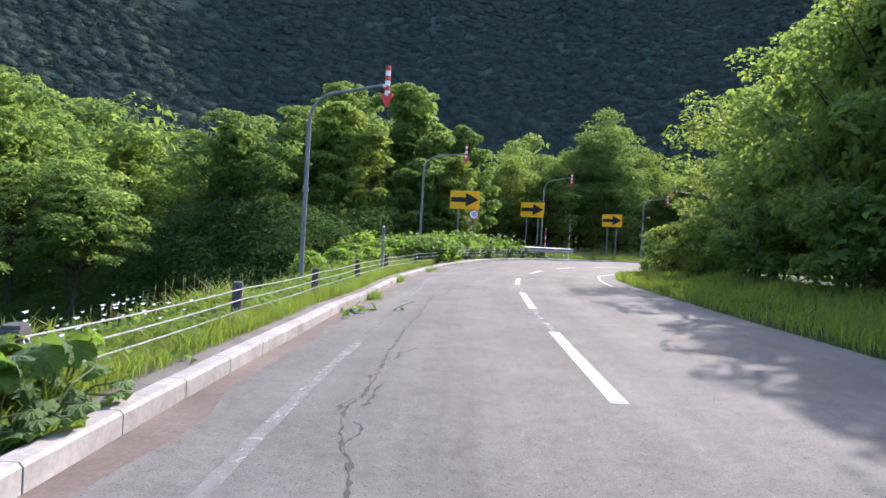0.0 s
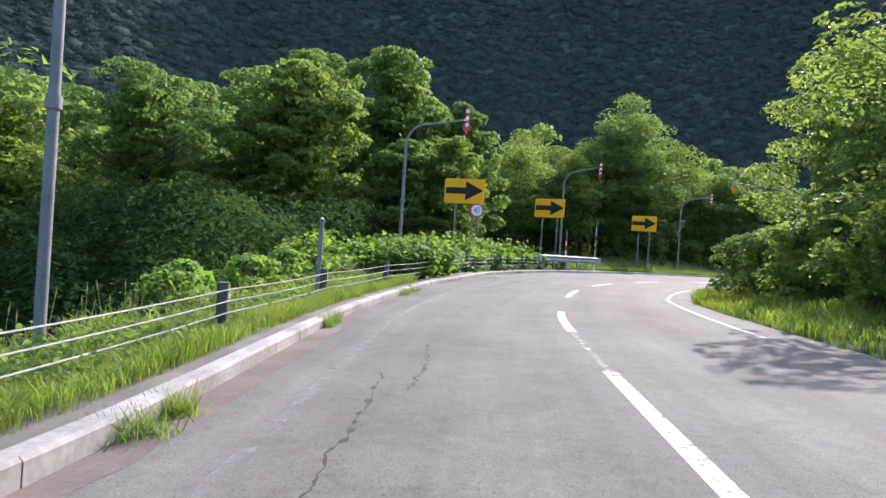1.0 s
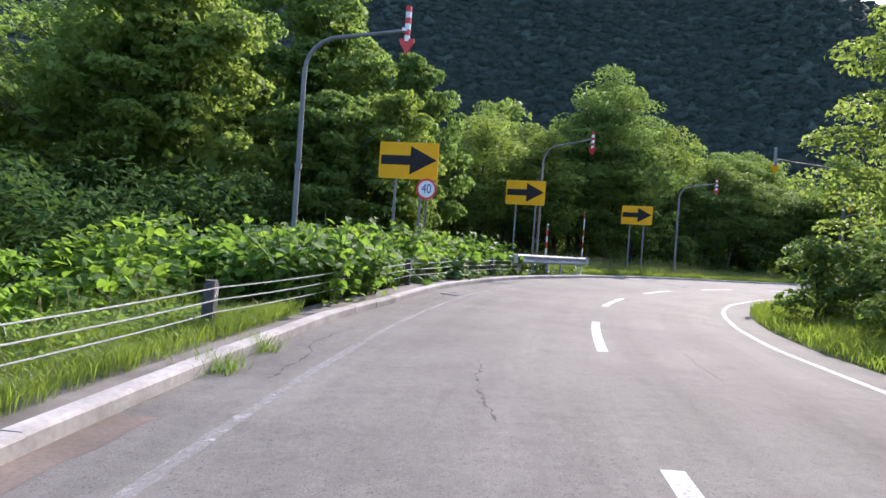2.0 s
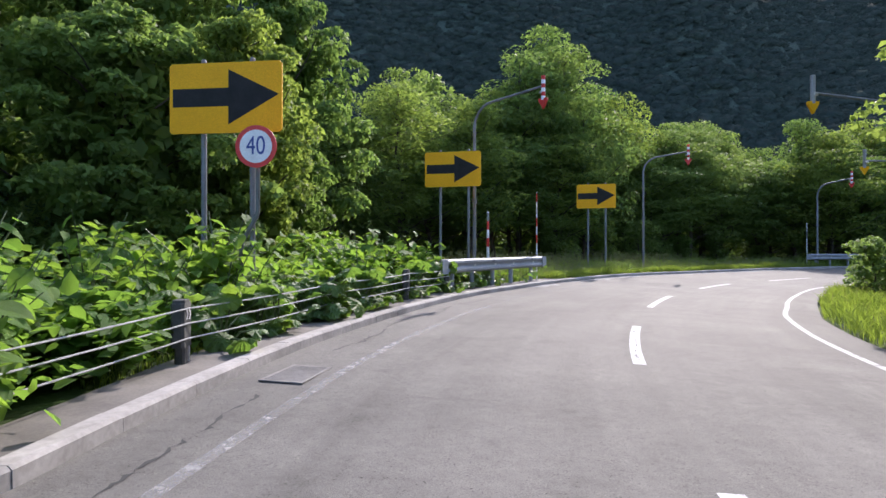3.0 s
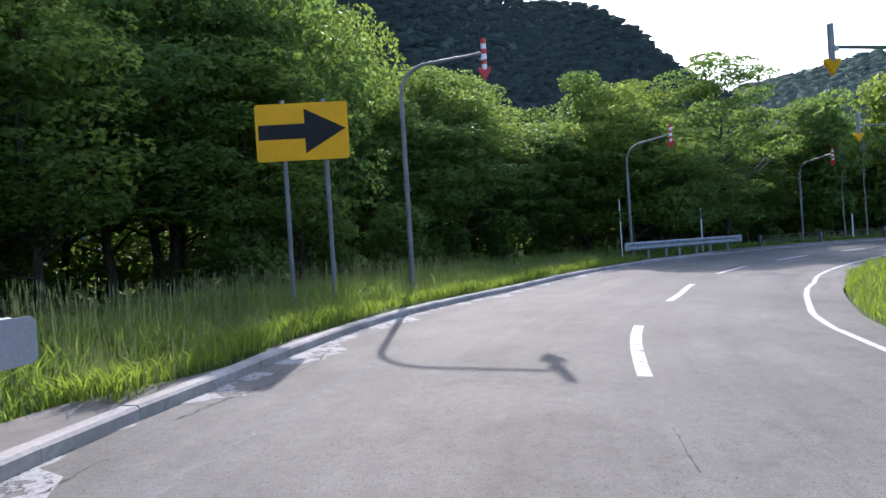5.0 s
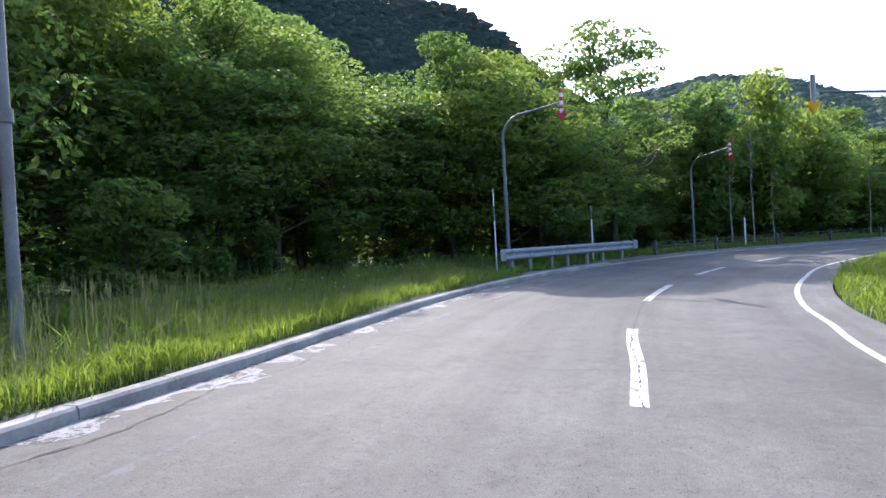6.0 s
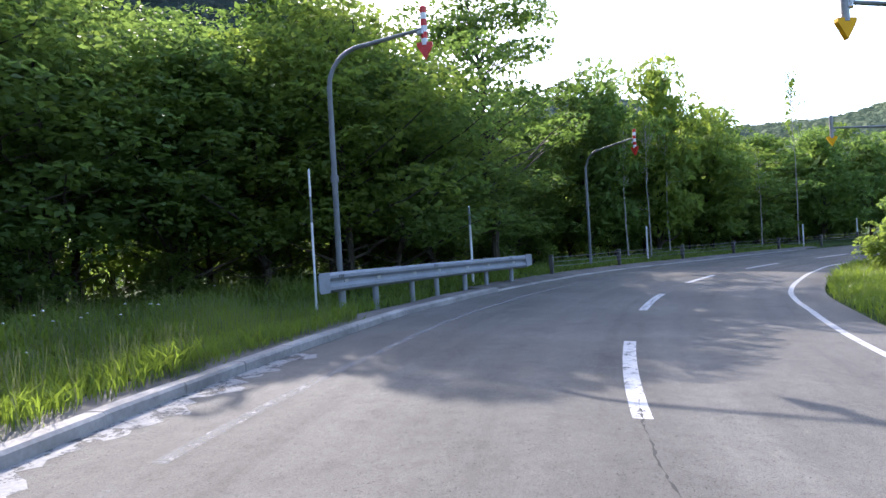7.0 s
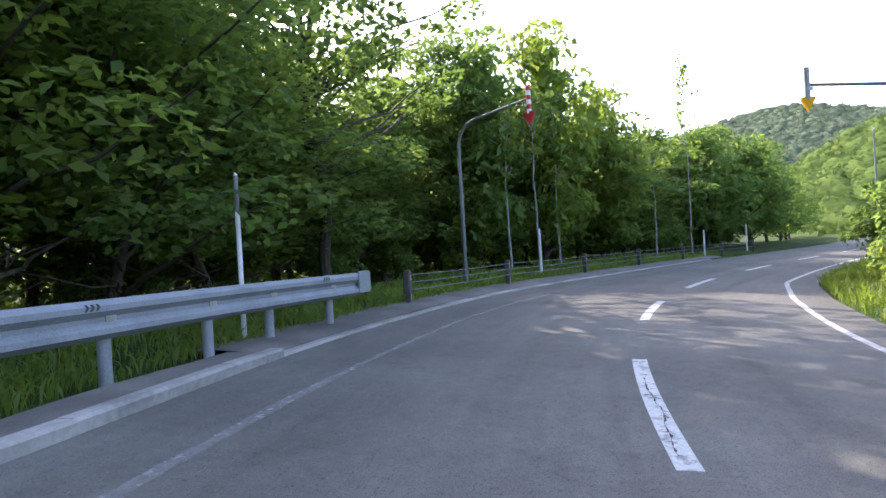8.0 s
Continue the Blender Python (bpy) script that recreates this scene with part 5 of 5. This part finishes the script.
# ---- far forest on the slopes ----
def slope_forest(name, hill, az0, az1, r0, r1, gap, size, cards, card, label, mat=None):
    mat = mat or LEAF_HAZE_NEAR
    r_gen = np.random.default_rng(len(name) + hill)
    pts, r = [], r0
    while r < r1:
        n = int(math.radians(az1 - az0) * r / gap)
        a = np.radians(np.linspace(az0, az1, n) + r_gen.normal(0, math.degrees(gap / r) * 0.35, n))
        q = r + r_gen.normal(0, gap * 0.3, n)
        pts.append(np.stack([HUB[0] + q * np.sin(a), HUB[1] + q * np.cos(a)], 1))
        r += gap * 0.95
    p = np.concatenate(pts)
    z = hill_height(p[:, 0], p[:, 1])
    p, z = p[z > 0.4], z[z > 0.4]
    rad = size * (0.5 + 0.9 * r_gen.random(len(p)) ** 1.5)
    c = np.c_[p, z + rad * 0.25]
    # each crown is a lumpy dome, roughened by leaf tufts
    seg, tilts = 5, (-0.2, 0.65)
    dome = np.array([(math.cos(t) * math.cos(2 * math.pi * (k + 0.5 * i) / seg), math.cos(t) * math.sin(2 * math.pi * (k + 0.5 * i) / seg), math.sin(t)) for i, t in enumerate(tilts) for k in range(seg)] + [(0, 0, 1)])
    tri = []
    for i in range(len(tilts) - 1):
        for k in range(seg):
            l = (k + 1) % seg
            tri += [(i * seg + k, i * seg + l, (i + 1) * seg + k), (i * seg + l, (i + 1) * seg + l, (i + 1) * seg + k)]
    tri += [(seg + k, seg + (k + 1) % seg, 2 * seg) for k in range(seg)]
    # crowns lean out of the slope, towards the valley
    out = np.c_[p - HUB, np.zeros(len(p))]
    out = out / np.linalg.norm(out, axis=1)[:, None]
    side = np.c_[out[:, 1], -out[:, 0], np.zeros(len(p))]
    steep = 0.75
    axis_n = -out * math.sin(steep) + np.array([0, 0, math.cos(steep)])
    axis_u = np.cross(axis_n, side)
    lay = lambda i, q: q[..., :1] * side[i] + q[..., 1:2] * axis_u[i] + q[..., 2:] * axis_n[i]
    lump = 0.5 + 0.6 * r_gen.random((len(p), len(dome)))
    each = np.repeat(np.arange(len(p)), len(dome))
    v1 = c[each] + lay(each, (dome[None] * (lump * rad[:, None])[:, :, None] * np.array([1.3, 1.4, 0.22])).reshape(-1, 3))
    f1 = (np.array(tri)[None] + np.arange(len(p))[:, None, None] * len(dome)).reshape(-1, 3)
    pick = np.repeat(np.arange(len(p)), cards)
    way = unit(r_gen.normal(0, 1, (len(pick), 3)))
    way[:, 2] = np.abs(way[:, 2]) * 1.15 - 0.2
    pos = c[pick] + lay(pick, way * rad[pick][:, None] * np.array([1.35, 1.45, 0.36]) * (0.7 + 0.5 * r_gen.random(len(pick)))[:, None])
    nrm = unit(0.2 * lay(pick, way) + axis_n[pick] + r_gen.normal(0, 0.26, way.shape))
    a = unit(np.cross(nrm, r_gen.normal(0, 1, way.shape)))
    b = np.cross(nrm, a)
    L = (card * (0.5 + 0.8 * r_gen.random(len(pick))))[:, None]
    v2 = np.stack([pos - a * L - b * L * 0.5, pos + b * L * 0.9, pos + a * L - b * L * 0.5], 1).reshape(-1, 3)
    ob = new(name, fast_mesh(name, np.r_[v1, v2], np.r_[f1, np.arange(len(v2)).reshape(-1, 3) + len(v1)], mat))
    tagged(ob, label, "forest", kind="stuff")


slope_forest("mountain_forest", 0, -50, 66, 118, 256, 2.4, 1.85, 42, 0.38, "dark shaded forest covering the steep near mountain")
slope_forest("second_mountain_forest", 1, 50, 90, 340, 635, 5.5, 4.0, 26, 0.9, "haze-blue forest on the second mountain ridge", LEAF_HAZE_MID)
slope_forest("far_hill_forest", 2, 80, 112, 350, 870, 7.0, 4.8, 22, 1.2, "distant haze-blue forested hill beyond the road", LEAF_HAZE_FAR)
slope_forest("near_hill_forest", 3, 93, 120, 112, 250, 3.6, 2.5, 24, 0.5, "sunlit bright green forest on the low near hill", LEAF_HILL)


# ---- knotweed and butterbur ----
def broad_leaf(name, length, width, mat, lobes=0.0):
    """One large leaf with a folded midrib and a drooping tip, its stalk end at the origin, pointing along +x."""
    rows = ((0.0, 0.06), (0.12, 0.72), (0.32, 1.0), (0.58, 0.86), (0.82, 0.45), (1.0, 0.02))
    v, f = [], []
    for i, (u, w) in enumerate(rows):
        x, drop_z = u * length, -0.28 * length * u * u
        for j in (-1, 0, 1):
            v.append((x - (0.08 * length if i == 1 and j else 0), j * w * width / 2, drop_z + (0.1 * width * w if j else 0)))
    for i in range(len(rows) - 1):
        for j in (0, 1):
            k = i * 3 + j
            f.append((k, k + 3, k + 4, k + 1))
    return Build().add(v, f).mesh(name, mat, False)


def round_leaf(name, r, mat, seed):
    """A butterbur leaf: a wavy, dished round blade."""
    gen = np.random.default_rng(seed)
    n, v, f = 28, [(0, 0, 0)], []
    wob = 1 + 0.07 * gen.normal(size=n)
    for k, q in ((1, 0.3), (2, 0.65), (3, 1.0)):
        for j in range(n):
            a = 2 * math.pi * j / n
            w = q * r * (1 - (0.4 if j in (0, n - 1) else 0.0) * (k == 3)) * (wob[j] if k == 3 else 1)
            v.append((w * math.cos(a), w * math.sin(a), r * (0.18 * q * q * math.sin(2 * a + seed) - 0.42 * q * q + 0.045 * q * (1 if j % 2 else -1) * (0.5 + 0.5 * gen.random()) + 0.08 * gen.normal() * q)))
    for j in range(n):
        l = (j + 1) % n
        f.append((0, 1 + j, 1 + l))
        for k in (0, 1):
            f.append((1 + k * n + j, 1 + (k + 1) * n + j, 1 + (k + 1) * n + l, 1 + k * n + l))
    return Build().add(v, f).mesh(name, mat, False)


KNOT_LEAVES = [broad_leaf("leaf", 0.26, 0.2, LEAF_KNOT), broad_leaf("leaf", 0.2, 0.155, LEAF_KNOT)]


def knotweed(seed, height, stems, per_stem):
    """Arching stems with large alternate leaves, each leaf a part."""
    gen = np.random.default_rng(seed)
    g = thing("knotweed", "tall knotweed with large bright green leaves", "plant", "knotweed thicket")
    for _ in range(stems):
        a, spread = gen.random() * 6.28, 0.25 + 0.55 * gen.random()
        h = height * (0.7 + 0.4 * gen.random())
        bend = lambda u: Vector((math.cos(a) * spread * (0.2 + u * u), math.sin(a) * spread * (0.2 + u * u), h * (u - 0.16 * u * u * spread)))
        part("stem", Build().tube([bend(u) for u in np.linspace(0, 1, 6)], list(np.linspace(0.014, 0.005, 6)), 5, False), STEM, g)
        for j in range(per_stem):
            u = 0.3 + 0.7 * (j + gen.random() * 0.5) / per_stem
            turn = a + (1 if j % 2 else -1) * (1.1 + 0.5 * gen.normal()) + 0.3 * gen.normal()
            o = part("leaf", KNOT_LEAVES[int(gen.integers(0, 2))], None, g)
            o.matrix_basis = Matrix.Translation(bend(min(u, 1))) @ Matrix.Rotation(turn, 4, "Z") @ Matrix.Rotation(gen.normal(0.15, 0.3), 4, "Y") @ Matrix.Rotation(gen.normal(0, 0.3), 4, "X") @ Matrix.Scale(0.6 + 0.5 * gen.random(), 4)
    return g


def leaf_mass(name, spots, height, count, length, mat, label, seed):
    """The deeper part of a thicket: many broad leaves in one mesh."""
    gen = np.random.default_rng(seed)
    spots = np.asarray(spots, float)
    pick = gen.integers(0, len(spots), count)
    base = np.array([float(ground_height(x, y)) for x, y in spots])
    mound = (0.62 + 0.5 * gen.random(len(spots)) ** 1.5) * (1.0 + 0.25 * np.sin(spots[:, 1] * 1.1))
    h = height * (0.2 + 0.9 * gen.random(count) ** 0.7) * mound[pick]
    p = np.c_[spots[pick] + gen.normal(0, 0.24, (count, 2)), base[pick] + h]
    nrm = unit(gen.normal(0, 0.45, (count, 3)) + np.array([0, 0, 1.0]))
    a = unit(np.cross(nrm, gen.normal(0, 1, (count, 3))))
    b = np.cross(nrm, a)
    L = (length * (0.6 + 0.7 * gen.random(count)))[:, None]
    W = L * 0.78
    v = np.stack([p - a * L * 0.5, p - a * L * 0.25 + b * W * 0.45 + nrm * L * 0.06, p + a * L * 0.15 + b * W * 0.38 + nrm * L * 0.04, p + a * L * 0.55 - nrm * L * 0.16,
                  p + a * L * 0.15 - b * W * 0.38 + nrm * L * 0.04, p - a * L * 0.25 - b * W * 0.45 + nrm * L * 0.06], 1).reshape(-1, 3)
    k = np.arange(count)[:, None] * 6
    f = np.concatenate([k + np.array([[0, 1, 2, 3]]), k + np.array([[0, 3, 4, 5]])])
    tagged(new(name, fast_mesh(name, v, f, mat)), label, "plants", kind="stuff")


gen = np.random.default_rng(77)
KNOT = [knotweed(51, 1.65, 7, 9), knotweed(52, 1.45, 6, 10), knotweed(53, 1.8, 7, 9)]
s0k, s1k = along(4.8, 27), along(9.9, 37.8)
for i in range(34):
    s = s0k + (s1k - s0k) * (i + gen.random() * 0.8) / 34
    x, y = on_road(s, float(KERB(s)) - (1.3 if i % 2 else 1.9) - 0.4 * gen.random())[0]
    plant(KNOT[i % 3], x, y, (0.56 + 0.36 * gen.random()) * (1.05 + 0.22 * math.sin(s * 1.1)), gen.random() * 360, sink=0.05)
for i in range(30):
    s = along(0.0, 27.2) + (along(0.9, 30.2) - along(0.0, 27.2)) * (i + 0.7 * gen.random()) / 30
    x, y = on_road(s, float(KERB(s)) - 0.6 - 1.0 * gen.random())[0]
    plant(KNOT[(i + 1) % 3], x, y, 0.66 + 0.42 * gen.random(), gen.random() * 360, sink=0.05)
for t in KNOT:
    drop(t)
deep = []
for _ in range(240):
    s = s0k - 3.6 + (s1k - s0k + 6.5) * gen.random()
    deep.append(on_road(s, float(KERB(s)) - (1.5 if s > s0k else 2.2) - 3.6 * gen.random())[0])
low_spots = []
for _ in range(150):
    s = s0k + (s1k - s0k) * gen.random()
    low_spots.append(on_road(s, float(KERB(s)) - 1.2 - 0.7 * gen.random())[0])
for _ in range(70):
    s = along(0.1, 27.4) + (along(0.9, 30.3) - along(0.1, 27.4)) * gen.random()
    low_spots.append(on_road(s, float(KERB(s)) - 0.75 - 0.5 * gen.random())[0])
leaf_mass("kerbside_leaves", low_spots, 0.62, 4200, 0.14, LEAF_KNOT, "low broad leaves crowding the foot of the fence", 9)
near_end = []
for _ in range(110):
    s = s0k - 0.9 + 4.4 * gen.random()
    near_end.append(on_road(s, float(KERB(s)) - (0.95 if s > s0k + 0.6 else 1.9) - 1.6 * gen.random())[0])
leaf_mass("knotweed_front", near_end, 0.92, 4200, 0.19, LEAF_KNOT, "dense leafy end of the knotweed thicket", 11)
leaf_mass("knotweed_thicket", deep, 0.98, 9000, 0.2, LEAF_KNOT, "dense thicket of bright green knotweed leaves", 5)

BUR = [round_leaf("leaf", 0.17, LEAF_BUR, 61), round_leaf("leaf", 0.125, LEAF_BUR, 62)]


def butterbur(seed, leaves):
    g_rng = np.random.default_rng(seed)
    g = thing("butterbur", "low butterbur plant with large round green leaves", "plant", "butterbur by the kerb")
    for _ in range(leaves):
        a, q, h = g_rng.random() * 6.28, 0.12 + 0.4 * g_rng.random(), 0.12 + 0.5 * g_rng.random()
        tip = Vector((q * math.cos(a), q * math.sin(a), h))
        part("stalk", Build().tube([(0, 0, -0.05), tip * 0.55 + Vector((0, 0, 0.06)), tip], [0.012, 0.01, 0.008], 5, False), STEM, g)
        o = part("leaf", BUR[int(g_rng.integers(0, 2))], None, g)
        o.matrix_basis = Matrix.Translation(tip) @ Matrix.Rotation(a, 4, "Z") @ Matrix.Rotation(0.35 + 0.55 * g_rng.normal(), 4, "Y") @ Matrix.Rotation(0.5 * g_rng.normal(), 4, "X") @ Matrix.Scale(0.7 + 0.6 * g_rng.random(), 4)
    return g


BURS = [butterbur(71, 17), butterbur(72, 15)]
sa, sb = along(2.2, 32.9), along(12.2, 40.9)
for i in range(38):
    s = sa + (sb - sa) * (i + 0.6 * gen.random()) / 38
    x, y = on_road(s, float(KERB(s)) - 0.62 - 0.6 * gen.random())[0]
    plant(BURS[i % 2], x, y, 0.85 + 0.4 * gen.random(), gen.random() * 360)
for x, y in ((-2.72, 1.2), (-2.62, 1.55), (-2.72, 1.9), (-2.85, 0.95), (-2.95, 1.4), (-2.9, 2.1), (-3.1, 1.75), (-3.25, 1.3)):
    plant(BURS[0], x - 0.34, y, 0.75 + 0.25 * gen.random(), gen.random() * 360)
for t in BURS:
    drop(t)
low = [on_road(s, float(KERB(s)) - 1.6 - 3.0 * gen.random())[0] for s in along(8.2, 34.8) + (sb - along(8.2, 34.8) - 1.8) * gen.random(200)]
leaf_mass("butterbur_thicket", low, 0.85, 3800, 0.3, LEAF_KNOT, "low thicket of butterbur and knotweed leaves behind the fence", 6)

weeds = []
for _ in range(260):
    s = along(0.9, 0.5) + (along(4.1, 25.4) - along(0.9, 0.5)) * gen.random()
    weeds.append(on_road(s, float(KERB(s)) - 0.95 - 1.6 * gen.random() ** 1.3)[0])
leaf_mass("verge_weeds", weeds, 0.3, 9000, 0.075, LEAF, "low broad-leaved weeds among the verge grass", 13)

KERB_WEED = knotweed(54, 0.45, 3, 4)
plant(KERB_WEED, -1.88, 8.9, 0.95, 30, "small weed sprouting from the gully at the kerb", "kerb weeds")
plant(KERB_WEED, -1.3, 9.35, 0.85, 130, "small weed sprouting from the gully at the kerb", "kerb weeds")
plant(KERB_WEED, 9.4, 45.0, 1.5, 80, "young bright green sprout behind the guardrail", "sprouts")
drop(KERB_WEED)


# ---- grass ----
def grass(name, s0, s1, near, far, density, tall, label, seed, seeds=0.0, width=0.016, side=-1):
    """Bent tapering blades over a strip beside the road."""
    gen = np.random.default_rng(seed)
    area = abs(s1 - s0) * (far - near)
    n = int(area * density)
    s = s0 + (s1 - s0) * gen.random(n)
    edge_d = KERB(s) if side < 0 else RIGHT_LINE(s)
    q = near + (far - near) * gen.random(n)
    p = on_road(s, edge_d + side * q)
    clump = 0.55 + 0.45 * np.sin(p[:, 0] * 2.3 + np.sin(p[:, 1] * 3.1)) * np.sin(p[:, 1] * 1.9 + 1.0)
    keep = gen.random(n) < 0.35 + 0.65 * clump
    p, clump = p[keep], clump[keep]
    n = len(p)
    z = ground_height(p[:, 0], p[:, 1])
    h = tall * (0.35 + 0.6 * gen.random(n)) * (0.6 + 0.6 * clump)
    a = gen.random(n) * 2 * math.pi
    lean = h[:, None] * (0.25 + 0.75 * gen.random(n))[:, None] * np.stack([np.cos(a), np.sin(a)], 1)
    b = a + math.pi / 2 + gen.normal(0, 0.6, n)
    w = (width * (0.6 + 0.8 * gen.random(n)))[:, None] * np.stack([np.cos(b), np.sin(b)], 1)
    w3 = np.c_[w, np.zeros(n)]
    root, tip = np.c_[p, z - 0.03], np.c_[p + lean, z + h * 0.95]
    mid = np.c_[p + lean * 0.3, z + h * 0.6]
    v = np.stack([root, mid + w3, tip, mid - w3], 1).reshape(-1, 3)
    f = np.arange(4 * n).reshape(-1, 4)
    tagged(new(name, fast_mesh(name, v, f, GRASS)), label, "grass", kind="stuff")
    if seeds:
        m = int(n * seeds)
        i = gen.integers(0, n, m)
        top = np.c_[p[i], z[i] + tall * (0.9 + 0.6 * gen.random(m))]
        foot = np.c_[p[i] + gen.normal(0, 0.06, (m, 2)), z[i]]
        t = np.tile(np.array([[0.0025, 0.0, 0.0]]), (m, 1))
        fat = np.tile(np.array([[0.007, 0.004, 0.0]]), (m, 1))
        low_p = top - (top - foot) * 0.2
        mid_p = top - (top - foot) * 0.1
        v = np.stack([foot - t, foot + t, low_p + t, low_p - t, low_p, mid_p + fat, top, mid_p - fat], 1).reshape(-1, 3)
        k = np.arange(m)[:, None] * 8
        f = np.concatenate([k + np.array([[0, 1, 2, 3]]), k + np.array([[4, 5, 6, 7]])])
        tagged(new(name + "_seed_heads", fast_mesh(name + "_seed_heads", v, f, SEED)), "pale grass seed heads above the verge", "grass", kind="stuff")


grass("verge_grass", along(0.95, -0.5), along(4.1, 25.4), 0.4, 2.0, 2700, 0.33, "bright green verge grass along the cable fence", 81, 0.0, 0.0042)
grass("bank_grass", along(0.6, -4), along(5, 28), 1.9, 5.0, 420, 0.55, "tall grass and weeds behind the cable fence", 82, 0.035, 0.01)
grass("fence_foot_grass", along(5.6, 29.8), along(9.0, 36), 0.7, 1.3, 420, 0.22, "short grass at the foot of the cable fence", 87, 0.0, 0.006)
grass("guardrail_foot_grass", along(10.9, 39.2), along(14.6, 43.6), 0.75, 3.6, 800, 0.32, "sunlit grass behind the first guardrail", 88, 0.05, 0.0075)
grass("bend_grass", along(14.6, 43.6), along(33.25, 53.7), 0.22, 3.6, 1200, 0.36, "sunlit grass between kerb and forest", 83, 0.06, 0.0075)
grass("tall_verge_grass", along(12.6, 41.2), along(23.5, 50), 1.1, 3.6, 330, 0.68, "tall grass with seed heads below the arrow signs", 89, 0.16, 0.0075)
grass("forest_edge_grass", along(8, 34), along(45.25, 54.7), 3.0, 8.5, 200, 0.55, "shaded tall grass below the forest edge", 84, 0.06, 0.016)
grass("guardrail_grass", along(33.25, 53.7), along(65.25, 48.7), 0.8, 4.5, 260, 0.33, "shaded grass behind the second guardrail", 85, 0.0, 0.014)
grass("inside_grass", along(1.2, 2), along(65.25, 48.7), 0.75, 4.0, 270, 0.38, "grass verge on the inside of the bend", 86, 0.02, 0.011, 1)
gen = np.random.default_rng(91)
tufts = []
for s, q, r in [(along(-1.63, 11.6), 0.02, 0.16), (along(-1.5, 12.1), 0.05, 0.1), (along(-0.36, 23.0), 0.0, 0.16), (along(0.0, 24.0), -0.05, 0.14), (along(-1.2, 17.0), 0.0, 0.09), (along(-1.09, 17.5), 0.02, 0.08)]:
    c = on_road(s, float(KERB(s)) + q)[0]
    n = 260
    p = c + gen.normal(0, r, (n, 2)) * 0.8
    a = gen.random(n) * 6.28
    h = (0.06 + 0.16 * gen.random(n))
    w = 0.005 * np.stack([np.cos(a), np.sin(a), np.zeros(n)], 1)
    zz = lift(*project(p))
    root, tip = np.c_[p, zz], np.c_[p + 0.12 * np.stack([np.sin(a), np.cos(a)], 1), zz + h]
    v = np.stack([root - w, root + w, tip + w * 0.2, tip - w * 0.2], 1).reshape(-1, 3)
    tagged(new("grass_tuft", fast_mesh("grass_tuft", v, np.arange(4 * n).reshape(-1, 4), GRASS)), "grass tuft growing over the kerb edge", "grass", "kerb tufts")
for s0, q0, n in ((along(1.1, 3.5), 1.2, 44), (along(13, 42), 1.8, 26), (along(27.25, 52.1), 1.7, 8), (along(30.75, 53.2), 2.6, 12)):
    v, f = [], []
    for j in range(n):
        x, y = on_road(s0 + gen.normal(0, 1.0), float(KERB(s0)) - q0 - abs(gen.normal(0, 0.4)))[0]
        z = float(ground_height(x, y)) + 0.35 + 0.3 * gen.random()
        r, k = 0.013 + 0.02 * gen.random(), len(v)
        v += [(x + r * math.cos(t), y + r * math.sin(t), z + 0.012 * math.sin(2 * t)) for t in np.linspace(0, 2 * math.pi, 7)[:-1]]
        f.append(tuple(range(k, k + 6)))
    tagged(new("white_flowers", Build().add(v, f).mesh("white_flowers", FLOWER)), "small white flower heads in the verge grass", "flowers", kind="stuff")

# ---- kerb stones ----
kerb = tagged(new("kerb"), "pale concrete kerb of separate stones with dark joints", "kerb", kind="structure")
STONE = 1.0


def kerb_stone(length, wide, high):
    b = 0.025
    prof = [(-wide, -0.2), (0.0, -0.2), (-0.0, high - b), (-b, high), (-wide + 0.01, high), (-wide, high - 0.01)]
    v = [(x, d, z) for x in (-length / 2, length / 2) for d, z in prof]
    n = len(prof)
    f = [(i, (i + 1) % n, n + (i + 1) % n, n + i) for i in range(n)] + [tuple(range(n - 1, -1, -1)), tuple(range(n, 2 * n))]
    return Build().add([(x, -d, z) for x, d, z in v], [tuple(reversed(q)) for q in f]).mesh("kerb_stone", CONCRETE)


stone = kerb_stone(STONE - 0.006, 0.175, 0.165)
gen = np.random.default_rng(99)
sk, send = along(0.6, -6), along(63.25, 51.7)
line_s = np.arange(S0, RUN[-1], 0.1)
kp = on_road(line_s, KERB(line_s))
krun = np.r_[0, np.cumsum(np.linalg.norm(np.diff(kp, axis=0), axis=1))]
k0, k1 = np.interp([sk, send], line_s, krun)
for q in np.arange(k0, k1, STONE):
    x0, y0, x1, y1 = (np.interp(q + e, krun, kp[:, c]) for e in (-STONE / 2, STONE / 2) for c in (0, 1))
    z0, z1 = lift_at(x0, y0), lift_at(x1, y1)
    o = part("kerb_stone", stone, None, kerb)
    o.matrix_basis = pose((x0 + x1) / 2, (y0 + y1) / 2, gen.normal(0, 0.0015) + (z0 + z1) / 2 - (0.13 if np.interp(q, krun, line_s) > LOW_FROM else float(kerb_sink(np.interp(q, krun, line_s)))), gen.normal(0, 0.08), gen.normal(0, 0.08) - math.degrees(math.atan((z1 - z0) / STONE)), math.degrees(math.atan2(y1 - y0, x1 - x0)) + gen.normal(0, 0.3))
